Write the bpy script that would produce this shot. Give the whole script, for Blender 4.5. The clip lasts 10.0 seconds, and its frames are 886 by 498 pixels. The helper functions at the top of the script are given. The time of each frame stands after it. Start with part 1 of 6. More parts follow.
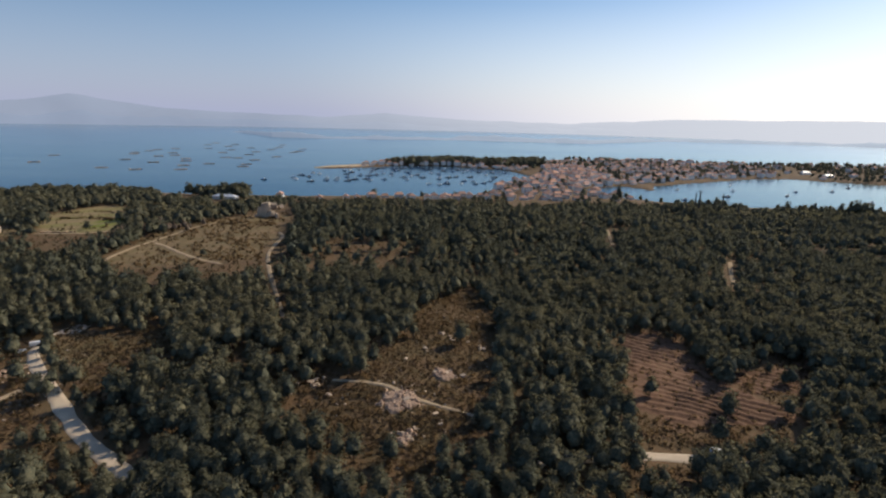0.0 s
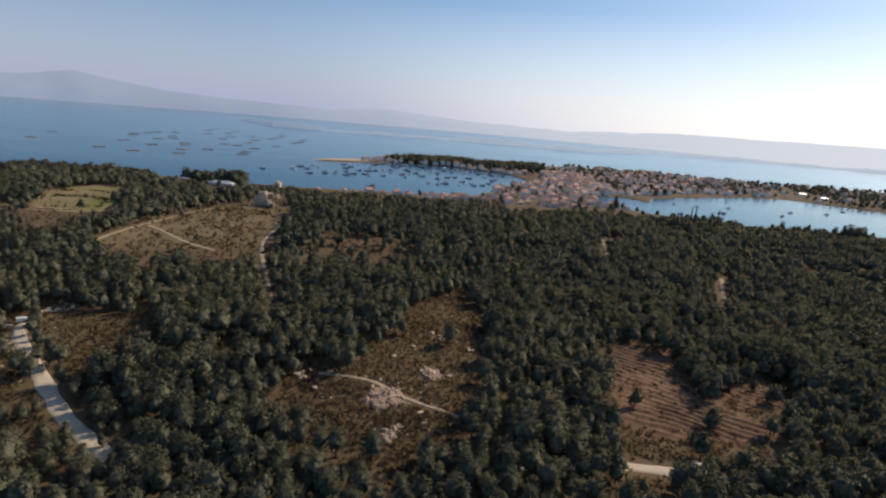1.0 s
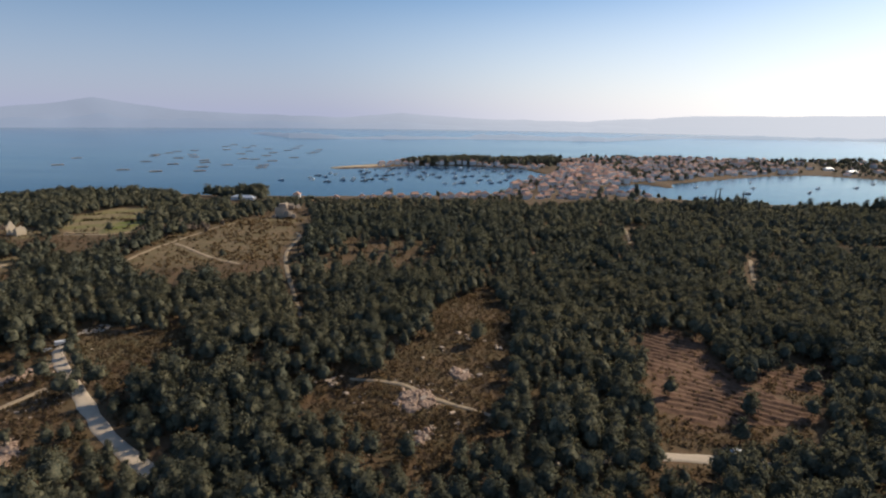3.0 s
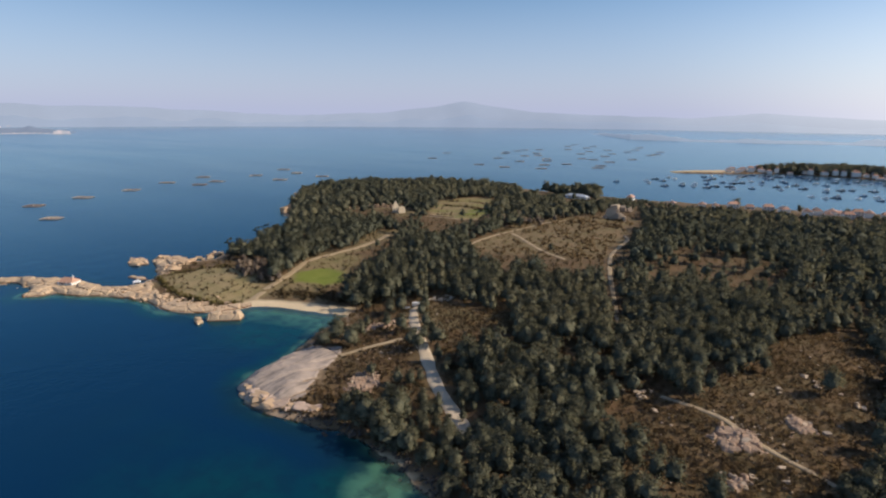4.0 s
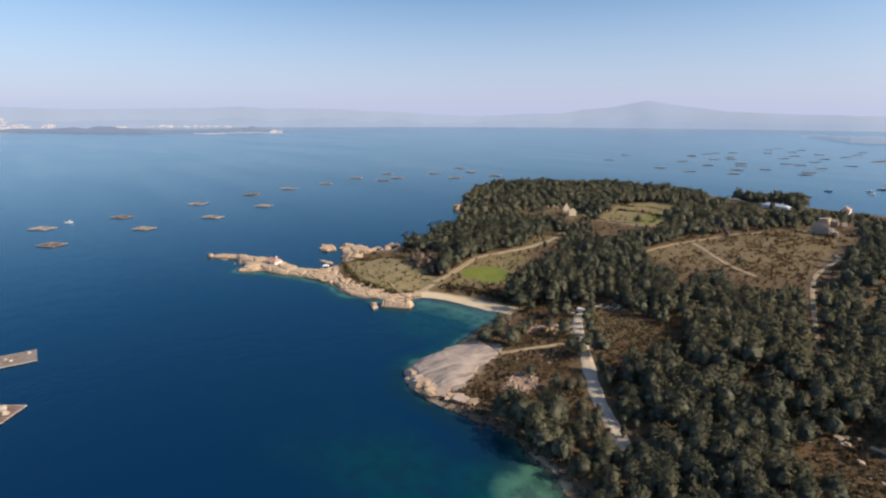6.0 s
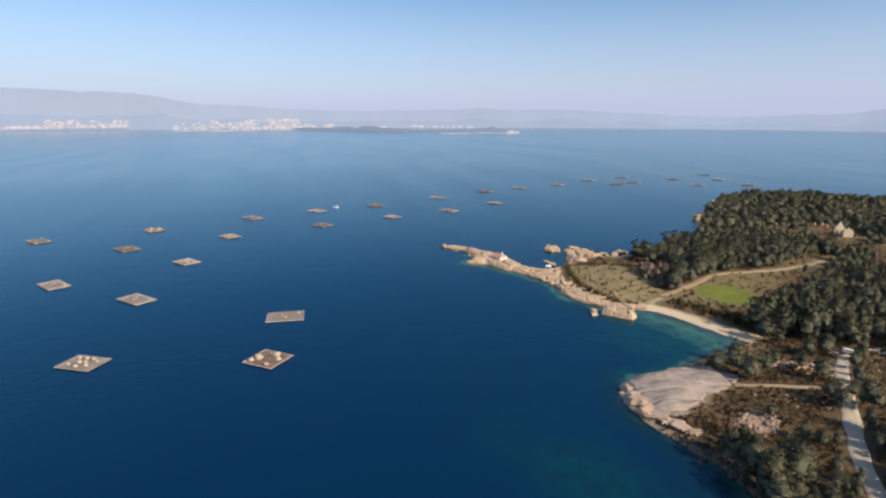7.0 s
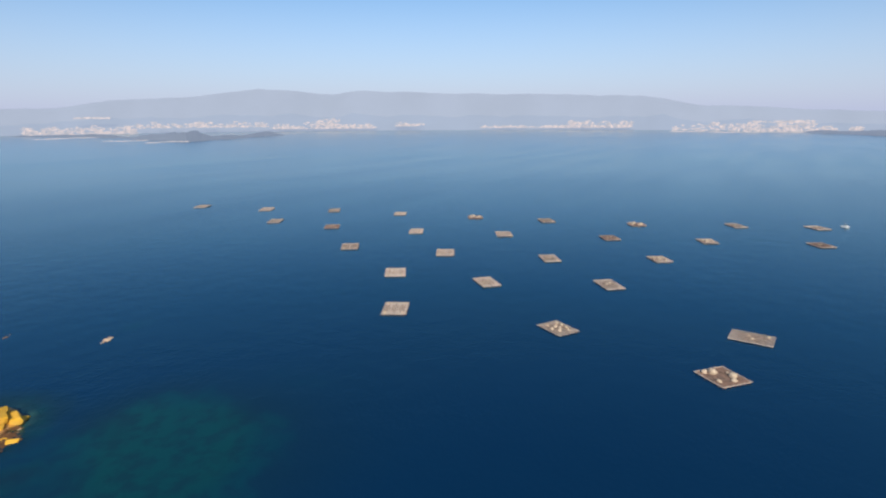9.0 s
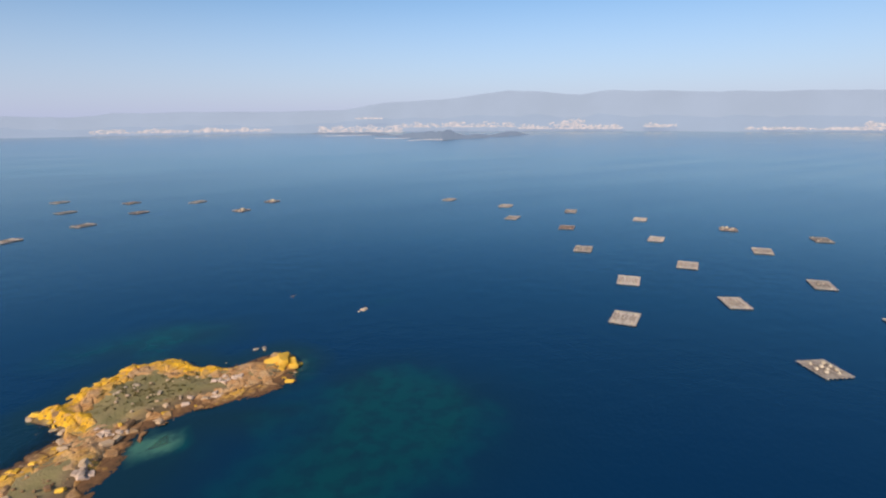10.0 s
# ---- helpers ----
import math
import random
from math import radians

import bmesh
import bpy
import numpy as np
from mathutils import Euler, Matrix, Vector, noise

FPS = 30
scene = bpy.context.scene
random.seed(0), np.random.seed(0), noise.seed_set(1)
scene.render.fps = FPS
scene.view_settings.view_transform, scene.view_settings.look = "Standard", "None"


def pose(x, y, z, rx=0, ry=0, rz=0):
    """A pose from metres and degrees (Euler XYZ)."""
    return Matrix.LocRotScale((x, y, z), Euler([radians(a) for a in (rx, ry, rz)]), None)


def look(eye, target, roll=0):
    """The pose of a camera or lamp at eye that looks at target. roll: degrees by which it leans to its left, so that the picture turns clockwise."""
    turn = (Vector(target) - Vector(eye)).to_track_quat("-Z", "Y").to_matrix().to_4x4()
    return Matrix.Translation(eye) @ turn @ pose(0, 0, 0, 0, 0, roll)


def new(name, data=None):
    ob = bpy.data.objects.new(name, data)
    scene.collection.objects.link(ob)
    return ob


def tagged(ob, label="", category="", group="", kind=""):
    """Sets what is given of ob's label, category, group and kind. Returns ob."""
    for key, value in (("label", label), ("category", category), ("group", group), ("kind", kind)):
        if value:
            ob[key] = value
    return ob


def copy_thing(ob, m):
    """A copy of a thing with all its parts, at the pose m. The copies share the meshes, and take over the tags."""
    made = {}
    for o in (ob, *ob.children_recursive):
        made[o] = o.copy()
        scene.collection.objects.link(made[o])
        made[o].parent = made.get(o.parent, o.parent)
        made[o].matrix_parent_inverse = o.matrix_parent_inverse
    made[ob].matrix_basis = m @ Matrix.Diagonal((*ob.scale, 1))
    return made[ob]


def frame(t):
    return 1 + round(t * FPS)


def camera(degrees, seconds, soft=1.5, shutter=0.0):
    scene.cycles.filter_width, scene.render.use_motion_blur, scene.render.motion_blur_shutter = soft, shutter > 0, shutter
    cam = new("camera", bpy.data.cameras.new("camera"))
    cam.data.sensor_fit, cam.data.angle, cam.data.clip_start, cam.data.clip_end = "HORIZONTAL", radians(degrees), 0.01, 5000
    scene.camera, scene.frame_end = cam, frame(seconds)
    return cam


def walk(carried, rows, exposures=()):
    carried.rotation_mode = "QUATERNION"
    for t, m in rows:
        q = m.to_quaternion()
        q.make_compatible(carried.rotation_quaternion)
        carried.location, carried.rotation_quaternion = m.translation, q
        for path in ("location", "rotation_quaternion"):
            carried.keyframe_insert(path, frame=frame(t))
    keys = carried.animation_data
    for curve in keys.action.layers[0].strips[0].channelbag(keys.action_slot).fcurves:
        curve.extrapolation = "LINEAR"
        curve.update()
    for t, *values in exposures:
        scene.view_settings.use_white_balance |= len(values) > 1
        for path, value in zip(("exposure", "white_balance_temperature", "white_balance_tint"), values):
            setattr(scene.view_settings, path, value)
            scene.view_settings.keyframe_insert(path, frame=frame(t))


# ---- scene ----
import itertools

# the drone hovers 120 m above the sea and turns where it is: seconds, yaw, pitch, roll
H = 120.0
TURN = [
    (0.0, 0.0, -13.39, 1.46), (0.5, -0.44, -13.37, 4.01), (1.0, -0.58, -13.38, 4.98),
    (1.5, -0.27, -13.38, 3.52), (1.7, 0.25, -13.35, 1.0), (1.8, 0.85, -13.32, -2.4), (1.9, 1.6, -13.3, -5.6),
    (2.0, 2.04, -13.28, -7.0),
    (2.2, 1.24, -13.38, -3.17), (2.4, 0.4, -13.45, -0.6), (2.6, 0.1, -13.47, 0.5), (2.8, 0.2, -13.48, 0.8),
    (3.0, 1.7, -13.49, 0.8), (3.15, 4.9, -13.5, 0.78), (3.3, 9.98, -13.51, 0.76), (3.4, 14.1, -13.57, 0.72),
    (3.5, 18.35, -13.62, 0.67), (3.6, 22.4, -13.66, 0.62), (3.7, 26.7, -13.7, 0.57), (3.8, 30.4, -13.72, 0.53),
    (3.9, 33.4, -13.74, 0.5), (4.0, 35.09, -13.74, 0.47), (4.2, 36.0, -13.74, 0.43), (4.5, 36.2, -13.73, 0.4),
    (5.0, 36.47, -13.73, 0.38), (5.2, 36.86, -13.73, 0.4), (5.3, 37.45, -13.74, 0.38), (5.4, 38.8, -13.75, 0.34),
    (5.5, 40.9, -13.76, 0.3), (5.7, 45.55, -13.77, 0.22), (6.0, 52.6, -13.77, 0.12), (6.3, 59.62, -13.76, 0.05),
    (6.5, 64.24, -13.72, 0.0), (7.0, 75.94, -13.68, 0.0), (7.5, 87.64, -13.65, -0.08), (8.0, 99.45, -13.6, -0.12),
    (8.5, 111.14, -13.53, -0.21), (9.0, 123.14, -13.46, -0.29), (9.5, 135.2, -13.38, -0.32), (10.0, 147.27, -13.3, -0.37),
]
cam = camera(76.8, 10.0, soft=2.15)
walk(cam, [(t, pose(0, 0, H, 90 + p, 0, y) @ pose(0, 0, 0, 0, 0, r)) for t, y, p, r in TURN],
     exposures=[(0.0, -0.17), (2.6, -0.16), (3.5, -0.14), (4.3, 0.12), (6.5, 0.2), (8.5, 0.1), (10.0, 0.07)])

# ---- light ----
SUN_YAW, SUN_UP = -55.0, 34.0
world = bpy.data.worlds.new("world")
scene.world = world
world.use_nodes = True
wn = world.node_tree
sky = wn.nodes.new("ShaderNodeTexSky")
sky.sky_type, sky.sun_disc = "NISHITA", False
sky.sun_elevation, sky.sun_rotation = radians(SUN_UP), radians(-SUN_YAW)
sky.air_density, sky.dust_density, sky.ozone_density, sky.altitude = 1.0, 0.9, 5.2, 100
wn.nodes["Background"].inputs["Strength"].default_value = 0.12
veil = wn.nodes.new("ShaderNodeMix")
veil.data_type = "RGBA"
# the haze thins with height above the horizon
up_co, up_sep, up_map = (wn.nodes.new(k) for k in ("ShaderNodeTexCoord", "ShaderNodeSeparateXYZ", "ShaderNodeMapRange"))
wn.links.new(up_co.outputs["Generated"], up_sep.inputs[0])
wn.links.new(up_sep.outputs["Z"], up_map.inputs["Value"])
for sock, v in (("From Min", 0.0), ("From Max", 0.18), ("To Min", 0.78), ("To Max", 0.02)):
    up_map.inputs[sock].default_value = v
wn.links.new(up_map.outputs["Result"], veil.inputs[0])
SUN_DIR = Vector((-math.sin(radians(SUN_YAW)) * math.cos(radians(SUN_UP)), math.cos(radians(SUN_YAW)) * math.cos(radians(SUN_UP)), math.sin(radians(SUN_UP))))
# and is brighter towards the sun
near_sun, aureole, haze = wn.nodes.new("ShaderNodeVectorMath"), wn.nodes.new("ShaderNodeMapRange"), wn.nodes.new("ShaderNodeMix")
near_sun.operation, haze.data_type, aureole.interpolation_type = "DOT_PRODUCT", "RGBA", "SMOOTHSTEP"
near_sun.inputs[1].default_value = SUN_DIR
wn.links.new(up_co.outputs["Generated"], near_sun.inputs[0])
wn.links.new(near_sun.outputs["Value"], aureole.inputs["Value"])
aureole.inputs["From Min"].default_value, aureole.inputs["From Max"].default_value = 0.25, 1.0
wn.links.new(aureole.outputs["Result"], haze.inputs[0])
haze.inputs[6].default_value, haze.inputs[7].default_value = (4.2, 4.58, 6.55, 1), (13.0, 12.6, 12.4, 1)
wn.links.new(haze.outputs[2], veil.inputs[7])
wn.links.new(sky.outputs["Color"], veil.inputs[6])
wn.links.new(veil.outputs[2], wn.nodes["Background"].inputs["Color"])
sun = new("sun", bpy.data.lights.new("sun", "SUN"))
sun.data.energy, sun.data.angle, sun.data.color = 4.3, radians(0.6), (1.0, 0.86, 0.68)
sun.matrix_world = look(SUN_DIR * 400, (0, 0, 0))

# ---- small helpers ----
rng = np.random.default_rng(7)


def mesh_np(name, verts, faces, mat=None, smooth=False):
    """A mesh from arrays; faces all have the same number of corners."""
    me = bpy.data.meshes.new(name)
    verts, faces = np.asarray(verts, np.float32), np.asarray(faces, np.int32)
    n = faces.shape[1]
    me.vertices.add(len(verts))
    me.vertices.foreach_set("co", verts.ravel())
    me.loops.add(faces.size)
    me.loops.foreach_set("vertex_index", faces.ravel())
    me.polygons.add(len(faces))
    me.polygons.foreach_set("loop_start", np.arange(0, faces.size, n, dtype=np.int32))
    me.polygons.foreach_set("use_smooth", np.full(len(faces), smooth))
    me.update(calc_edges=True)
    if mat:
        me.materials.append(mat)
    return me


def floats(me, name, values):
    me.attributes.new(name, "FLOAT", "POINT").data.foreach_set("value", np.asarray(values, np.float32))


def thing(name, label, category, group="", at=None, kind=""):
    ob = new(name)
    if at is not None:
        ob.matrix_basis = at
    return tagged(ob, label, category, group, kind)


def part(name, bm, mat, parent, label="", smooth=False):
    me = bpy.data.meshes.new(name)
    bm.normal_update()
    bm.to_mesh(me)
    bm.free()
    me.materials.append(mat)
    if smooth:
        me.polygons.foreach_set("use_smooth", np.full(len(me.polygons), True))
    ob = new(name, me)
    ob.parent = parent
    return tagged(ob, label)


def box(bm, cx, cy, cz, sx, sy, sz, bevel=0.0, rz=0.0):
    r = bmesh.ops.create_cube(bm, size=1.0, matrix=pose(cx, cy, cz, 0, 0, rz) @ Matrix.Diagonal((sx, sy, sz, 1)))
    if bevel:
        edges = list({e for v in r["verts"] for e in v.link_edges})
        bmesh.ops.bevel(bm, geom=edges, offset=bevel, segments=1, affect="EDGES")


def rod(bm, a, b, r0, r1=None, n=8):
    a, b = Vector(a), Vector(b)
    m = Matrix.Translation((a + b) / 2) @ (b - a).to_track_quat("Z", "Y").to_matrix().to_4x4()
    bmesh.ops.create_cone(bm, cap_ends=True, segments=n, radius1=r0, radius2=r0 if r1 is None else r1, depth=(b - a).length, matrix=m)


def lattice(ix, iy, seed):
    h = (ix.astype(np.int64) * 374761393 + iy.astype(np.int64) * 668265263 + seed * 974711) & 0x7FFFFFFF
    h = ((h ^ (h >> 13)) * 1274126177) & 0x7FFFFFFF
    return ((h ^ (h >> 16)) & 0xFFFF) / 65535.0


def vnoise(x, y, size, seed=0):
    """Smooth noise from -1 to 1 over the plan."""
    x, y = np.asarray(x, float) / size, np.asarray(y, float) / size
    ix, iy = np.floor(x).astype(np.int64), np.floor(y).astype(np.int64)
    fx, fy = x - ix, y - iy
    fx, fy = fx * fx * (3 - 2 * fx), fy * fy * (3 - 2 * fy)
    a, b = lattice(ix, iy, seed), lattice(ix + 1, iy, seed)
    c, d = lattice(ix, iy + 1, seed), lattice(ix + 1, iy + 1, seed)
    return 2 * ((a + (b - a) * fx) * (1 - fy) + (c + (d - c) * fx) * fy) - 1


def fbm(x, y, size, seed=0, octaves=3):
    return sum(vnoise(x, y, size / 2 ** k, seed + 17 * k) / 2 ** k for k in range(octaves))


def shore_distance(x, y, poly):
    """Signed distance to a closed outline, positive inside."""
    x, y = np.asarray(x, float), np.asarray(y, float)
    best, inside = np.full(x.shape, 1e12), np.zeros(x.shape, bool)
    for (ax, ay), (bx, by) in zip(poly, poly[1:] + poly[:1]):
        dx, dy = bx - ax, by - ay
        t = np.clip(((x - ax) * dx + (y - ay) * dy) / (dx * dx + dy * dy + 1e-9), 0, 1)
        best = np.minimum(best, (x - ax - t * dx) ** 2 + (y - ay - t * dy) ** 2)
        if ay != by:
            inside ^= ((ay > y) != (by > y)) & (x < dx * (y - ay) / dy + ax)
    return np.where(inside, 1, -1) * np.sqrt(best)


def line_distance(x, y, pts):
    x, y = np.asarray(x, float), np.asarray(y, float)
    best = np.full(x.shape, 1e12)
    for (ax, ay), (bx, by) in zip(pts, pts[1:]):
        dx, dy = bx - ax, by - ay
        t = np.clip(((x - ax) * dx + (y - ay) * dy) / (dx * dx + dy * dy + 1e-9), 0, 1)
        best = np.minimum(best, (x - ax - t * dx) ** 2 + (y - ay - t * dy) ** 2)
    return np.sqrt(best)


def blocks(x, y, size, seed):
    """Rounded blocks with joints between them, 0 to 1: uneven cells, the block's own height from 0 to 1."""
    x, y = np.asarray(x, float) / size, np.asarray(y, float) / size
    ix, iy = np.floor(x).astype(np.int64), np.floor(y).astype(np.int64)
    f1, f2, own = np.full(x.shape, 9.0), np.full(x.shape, 9.0), np.zeros(x.shape)
    for i in (-1, 0, 1):
        for j in (-1, 0, 1):
            cx, cy = ix + i + lattice(ix + i, iy + j, seed), iy + j + lattice(ix + i, iy + j, seed + 1)
            d, h = np.hypot(x - cx, y - cy), lattice(ix + i, iy + j, seed + 2)
            own = np.where(d < f1, h, own)
            f2 = np.where(d < f1, f1, np.minimum(f2, d))
            f1 = np.minimum(f1, d)
    return np.sqrt(np.clip((f2 - f1) / 0.4, 0, 1)), own


def ramp(v, a, b):
    t = np.clip((np.asarray(v, float) - a) / (b - a), 0, 1)
    return t * t * (3 - 2 * t)


# ---- plan: outlines in metres, the camera stands over (0, 0) and first looks along +y ----
COAST_COVE = [(-20, 10), (-60, 70), (-75, 112), (-91, 126), (-109, 132), (-126, 134), (-144, 134), (-158, 132), (-174, 127), (-191, 127),
              (-205, 133), (-213, 143), (-213, 161), (-213, 174), (-218, 183), (-229, 212), (-231, 228), (-244, 222), (-260, 218), (-276, 213)]
COAST_POINT = [(-290, 204), (-292, 196), (-297, 187), (-304, 180), (-315, 172), (-322, 169), (-334, 168), (-347, 170), (-360, 168), (-371, 164), (-387, 158),
               (-397, 150), (-408, 146), (-419, 141), (-417, 135), (-425, 126), (-432, 127), (-437, 134), (-452, 137), (-466, 135), (-474, 129), (-486, 118),
               (-490, 121), (-484, 132), (-477, 141), (-464, 147), (-452, 154), (-442, 161), (-430, 164), (-417, 165), (-406, 168), (-397, 173),
               (-392, 180), (-393, 188), (-399, 196), (-405, 203), (-418, 209), (-427, 216), (-438, 221), (-450, 228), (-446, 236), (-437, 242),
               (-426, 242), (-416, 246), (-414, 256), (-424, 271)]
COAST_HEAD = [(-428, 288), (-450, 335), (-478, 382), (-514, 416), (-550, 438), (-600, 486), (-650, 545), (-684, 610), (-670, 710), (-570, 795), (-450, 826), (-365, 806),
              (-265, 808), (-120, 840), (0, 850), (60, 890)]
COAST_TOWN = [(81, 956), (134, 1078), (191, 1162), (165, 1260), (140, 1320), (17, 1372), (-100, 1372), (-190, 1292), (-268, 1235), (-304, 1262), (-260, 1330),
              (-152, 1410), (-71, 1500), (60, 1500), (150, 1480), (231, 1625), (363, 1712), (523, 1680), (849, 1657), (1383, 1774), (2100, 1900)]
COAST_EAST = [(2100, 1250), (1200, 1150), (921, 1171), (780, 1266), (679, 1243), (572, 1176), (400, 1062), (369, 990), (331, 1048), (254, 991), (255, 918),
              (330, 850), (442, 815), (545, 815), (700, 800), (900, 700), (1500, 500), (1500, -200), (400, -190), (160, -120)]
MAIN = COAST_COVE + COAST_POINT + COAST_HEAD + COAST_TOWN + COAST_EAST
ISLET = [(29, -266), (19, -274), (8, -283), (-5, -295), (-19, -299), (-32, -292), (-35, -279), (-47, -271), (-64, -267), (-72, -276), (-80, -267),
         (-78, -254), (-68, -247), (-51, -243), (-28, -245), (-5, -237), (5, -223), (11, -212), (19, -198), (40, -190), (54, -205), (39, -224),
         (28, -228), (19, -234), (18, -250)]
POINT_SOUTH = [(-298, 184), (-320, 168), (-350, 167), (-397, 148), (-426, 127)]
BEACH = [(-231, 228), (-244, 222), (-260, 218), (-276, 213), (-289, 205)]
SLAB = [(-206, 129), (-214, 146), (-215, 164), (-209, 181), (-195, 188), (-186, 176), (-183, 165), (-177, 153), (-172, 143), (-176, 133), (-190, 128)]
ROAD = [(-199, 258), (-194, 245), (-172, 222), (-147, 197), (-126, 177), (-109, 166), (-96, 157), (-90, 153)]
ROAD_EAST = [(30, 164), (52, 168), (70, 170), (88, 170), (104, 168), (120, 165), (146, 164), (220, 150)]
TRACKS = [[(-188, 180), (-181, 197), (-174, 212)],
          [(-298, 210), (-303, 218), (-310, 239), (-315, 254), (-323, 271), (-330, 286), (-331, 304), (-328, 334), (-333, 369), (-342, 396)],
          [(-372, 494), (-354, 496), (-338, 499), (-328, 497), (-312, 510)],
          [(-256, 402), (-254, 442), (-248, 469), (-242, 491), (-240, 508), (-215, 560)],
          [(-244, 460), (-223, 443), (-207, 427), (-183, 409), (-163, 398)],
          [(-150, 500), (-141, 485), (-141, 437), (-128, 395), (-108, 344), (-92, 304), (-84, 280)],
          [(-45, 216), (-31, 213), (-20, 209), (-13, 202), (-1, 196), (14, 189)],
          [(205, 378), (218, 408), (234, 442)],
          [(151, 486), (158, 520), (166, 556)]]
TRACK_SIDE = [(-300, 212), (-310, 236), (-322, 262), (-333, 290), (-332, 330), (-338, 362), (-358, 374), (-362, 408), (-346, 420), (-334, 390), (-322, 350), (-316, 322), (-296, 292), (-270, 268), (-272, 246), (-262, 236), (-284, 228)]
TOR = [(-214, 562), (-207, 640), (-180, 645), (-158, 585), (-164, 556), (-186, 545)]
MEADOW = [(-390, 199), (-366, 190), (-341, 186), (-320, 187), (-306, 194), (-300, 204), (-301, 220), (-321, 240), (-349, 256), (-366, 244), (-382, 234), (-388, 216)]
FIELD = [(-300, 246), (-312, 262), (-302, 279), (-284, 279), (-272, 265), (-276, 252), (-292, 248)]
FIELD_BACK = [(-312, 282), (-324, 290), (-322, 316), (-306, 318), (-292, 294)]
UPPER = [(-420, 560), (-426, 590), (-412, 650), (-384, 662), (-358, 618), (-318, 540), (-310, 508), (-338, 496), (-366, 498)]
ROADSIDE_HEATH = [(-191, 254), (-179, 269), (-148, 271), (-139, 256), (-154, 238), (-172, 234)]
RUIN_PLOT = [(-404, 484), (-424, 488), (-452, 498), (-476, 484), (-480, 498), (-444, 524), (-418, 510), (-400, 498)]
RUIN_YARD = [(-480, 462), (-478, 482), (-468, 502), (-440, 528), (-402, 512), (-386, 490), (-396, 478), (-412, 498), (-438, 508), (-460, 488)]
SHED_YARD = [(-312, 722), (-270, 716), (-266, 744), (-312, 752)]
UPPER_FRONT = [(-372, 496), (-312, 510), (-296, 488), (-340, 462), (-362, 466)]
UPPER_GREEN = [(-346, 516), (-350, 560), (-340, 590), (-320, 566), (-318, 512)]
HEATH_UP = [(-258, 400), (-258, 496), (-240, 540), (-193, 600), (-165, 575), (-150, 485), (-146, 437), (-140, 412), (-170, 403), (-218, 389)]
HEATH_MID = [(-13, 304), (10, 338), (20, 335), (26, 300), (29, 262), (29, 247), (20, 215), (14, 188), (5, 171), (-3, 156), (-10, 154), (-20, 168), (-36, 177), (-50, 188), (-52, 198), (-46, 205), (-40, 206), (-32, 218), (-30, 244), (-14, 262)]
HEATH_LEFT = [(-205, 262), (-185, 268), (-140, 272), (-128, 250), (-150, 238), (-172, 232), (-190, 248)]
CLEARING = [(93, 269), (117, 286), (122, 255), (122, 224), (135, 212), (148, 206), (139, 195), (113, 192), (93, 189), (77, 198)]
CLEARING_FAR = [(132, 235), (179, 253), (165, 226), (135, 218)]
TOWN = [(-260, 760), (-70, 800), (60, 850), (95, 960), (140, 1080), (200, 1170), (260, 1480), (520, 1640), (840, 1600), (780, 1280), (680, 1260),
        (560, 1200), (400, 1080), (270, 1000), (245, 910), (320, 830), (200, 790), (60, 770), (-150, 735)]


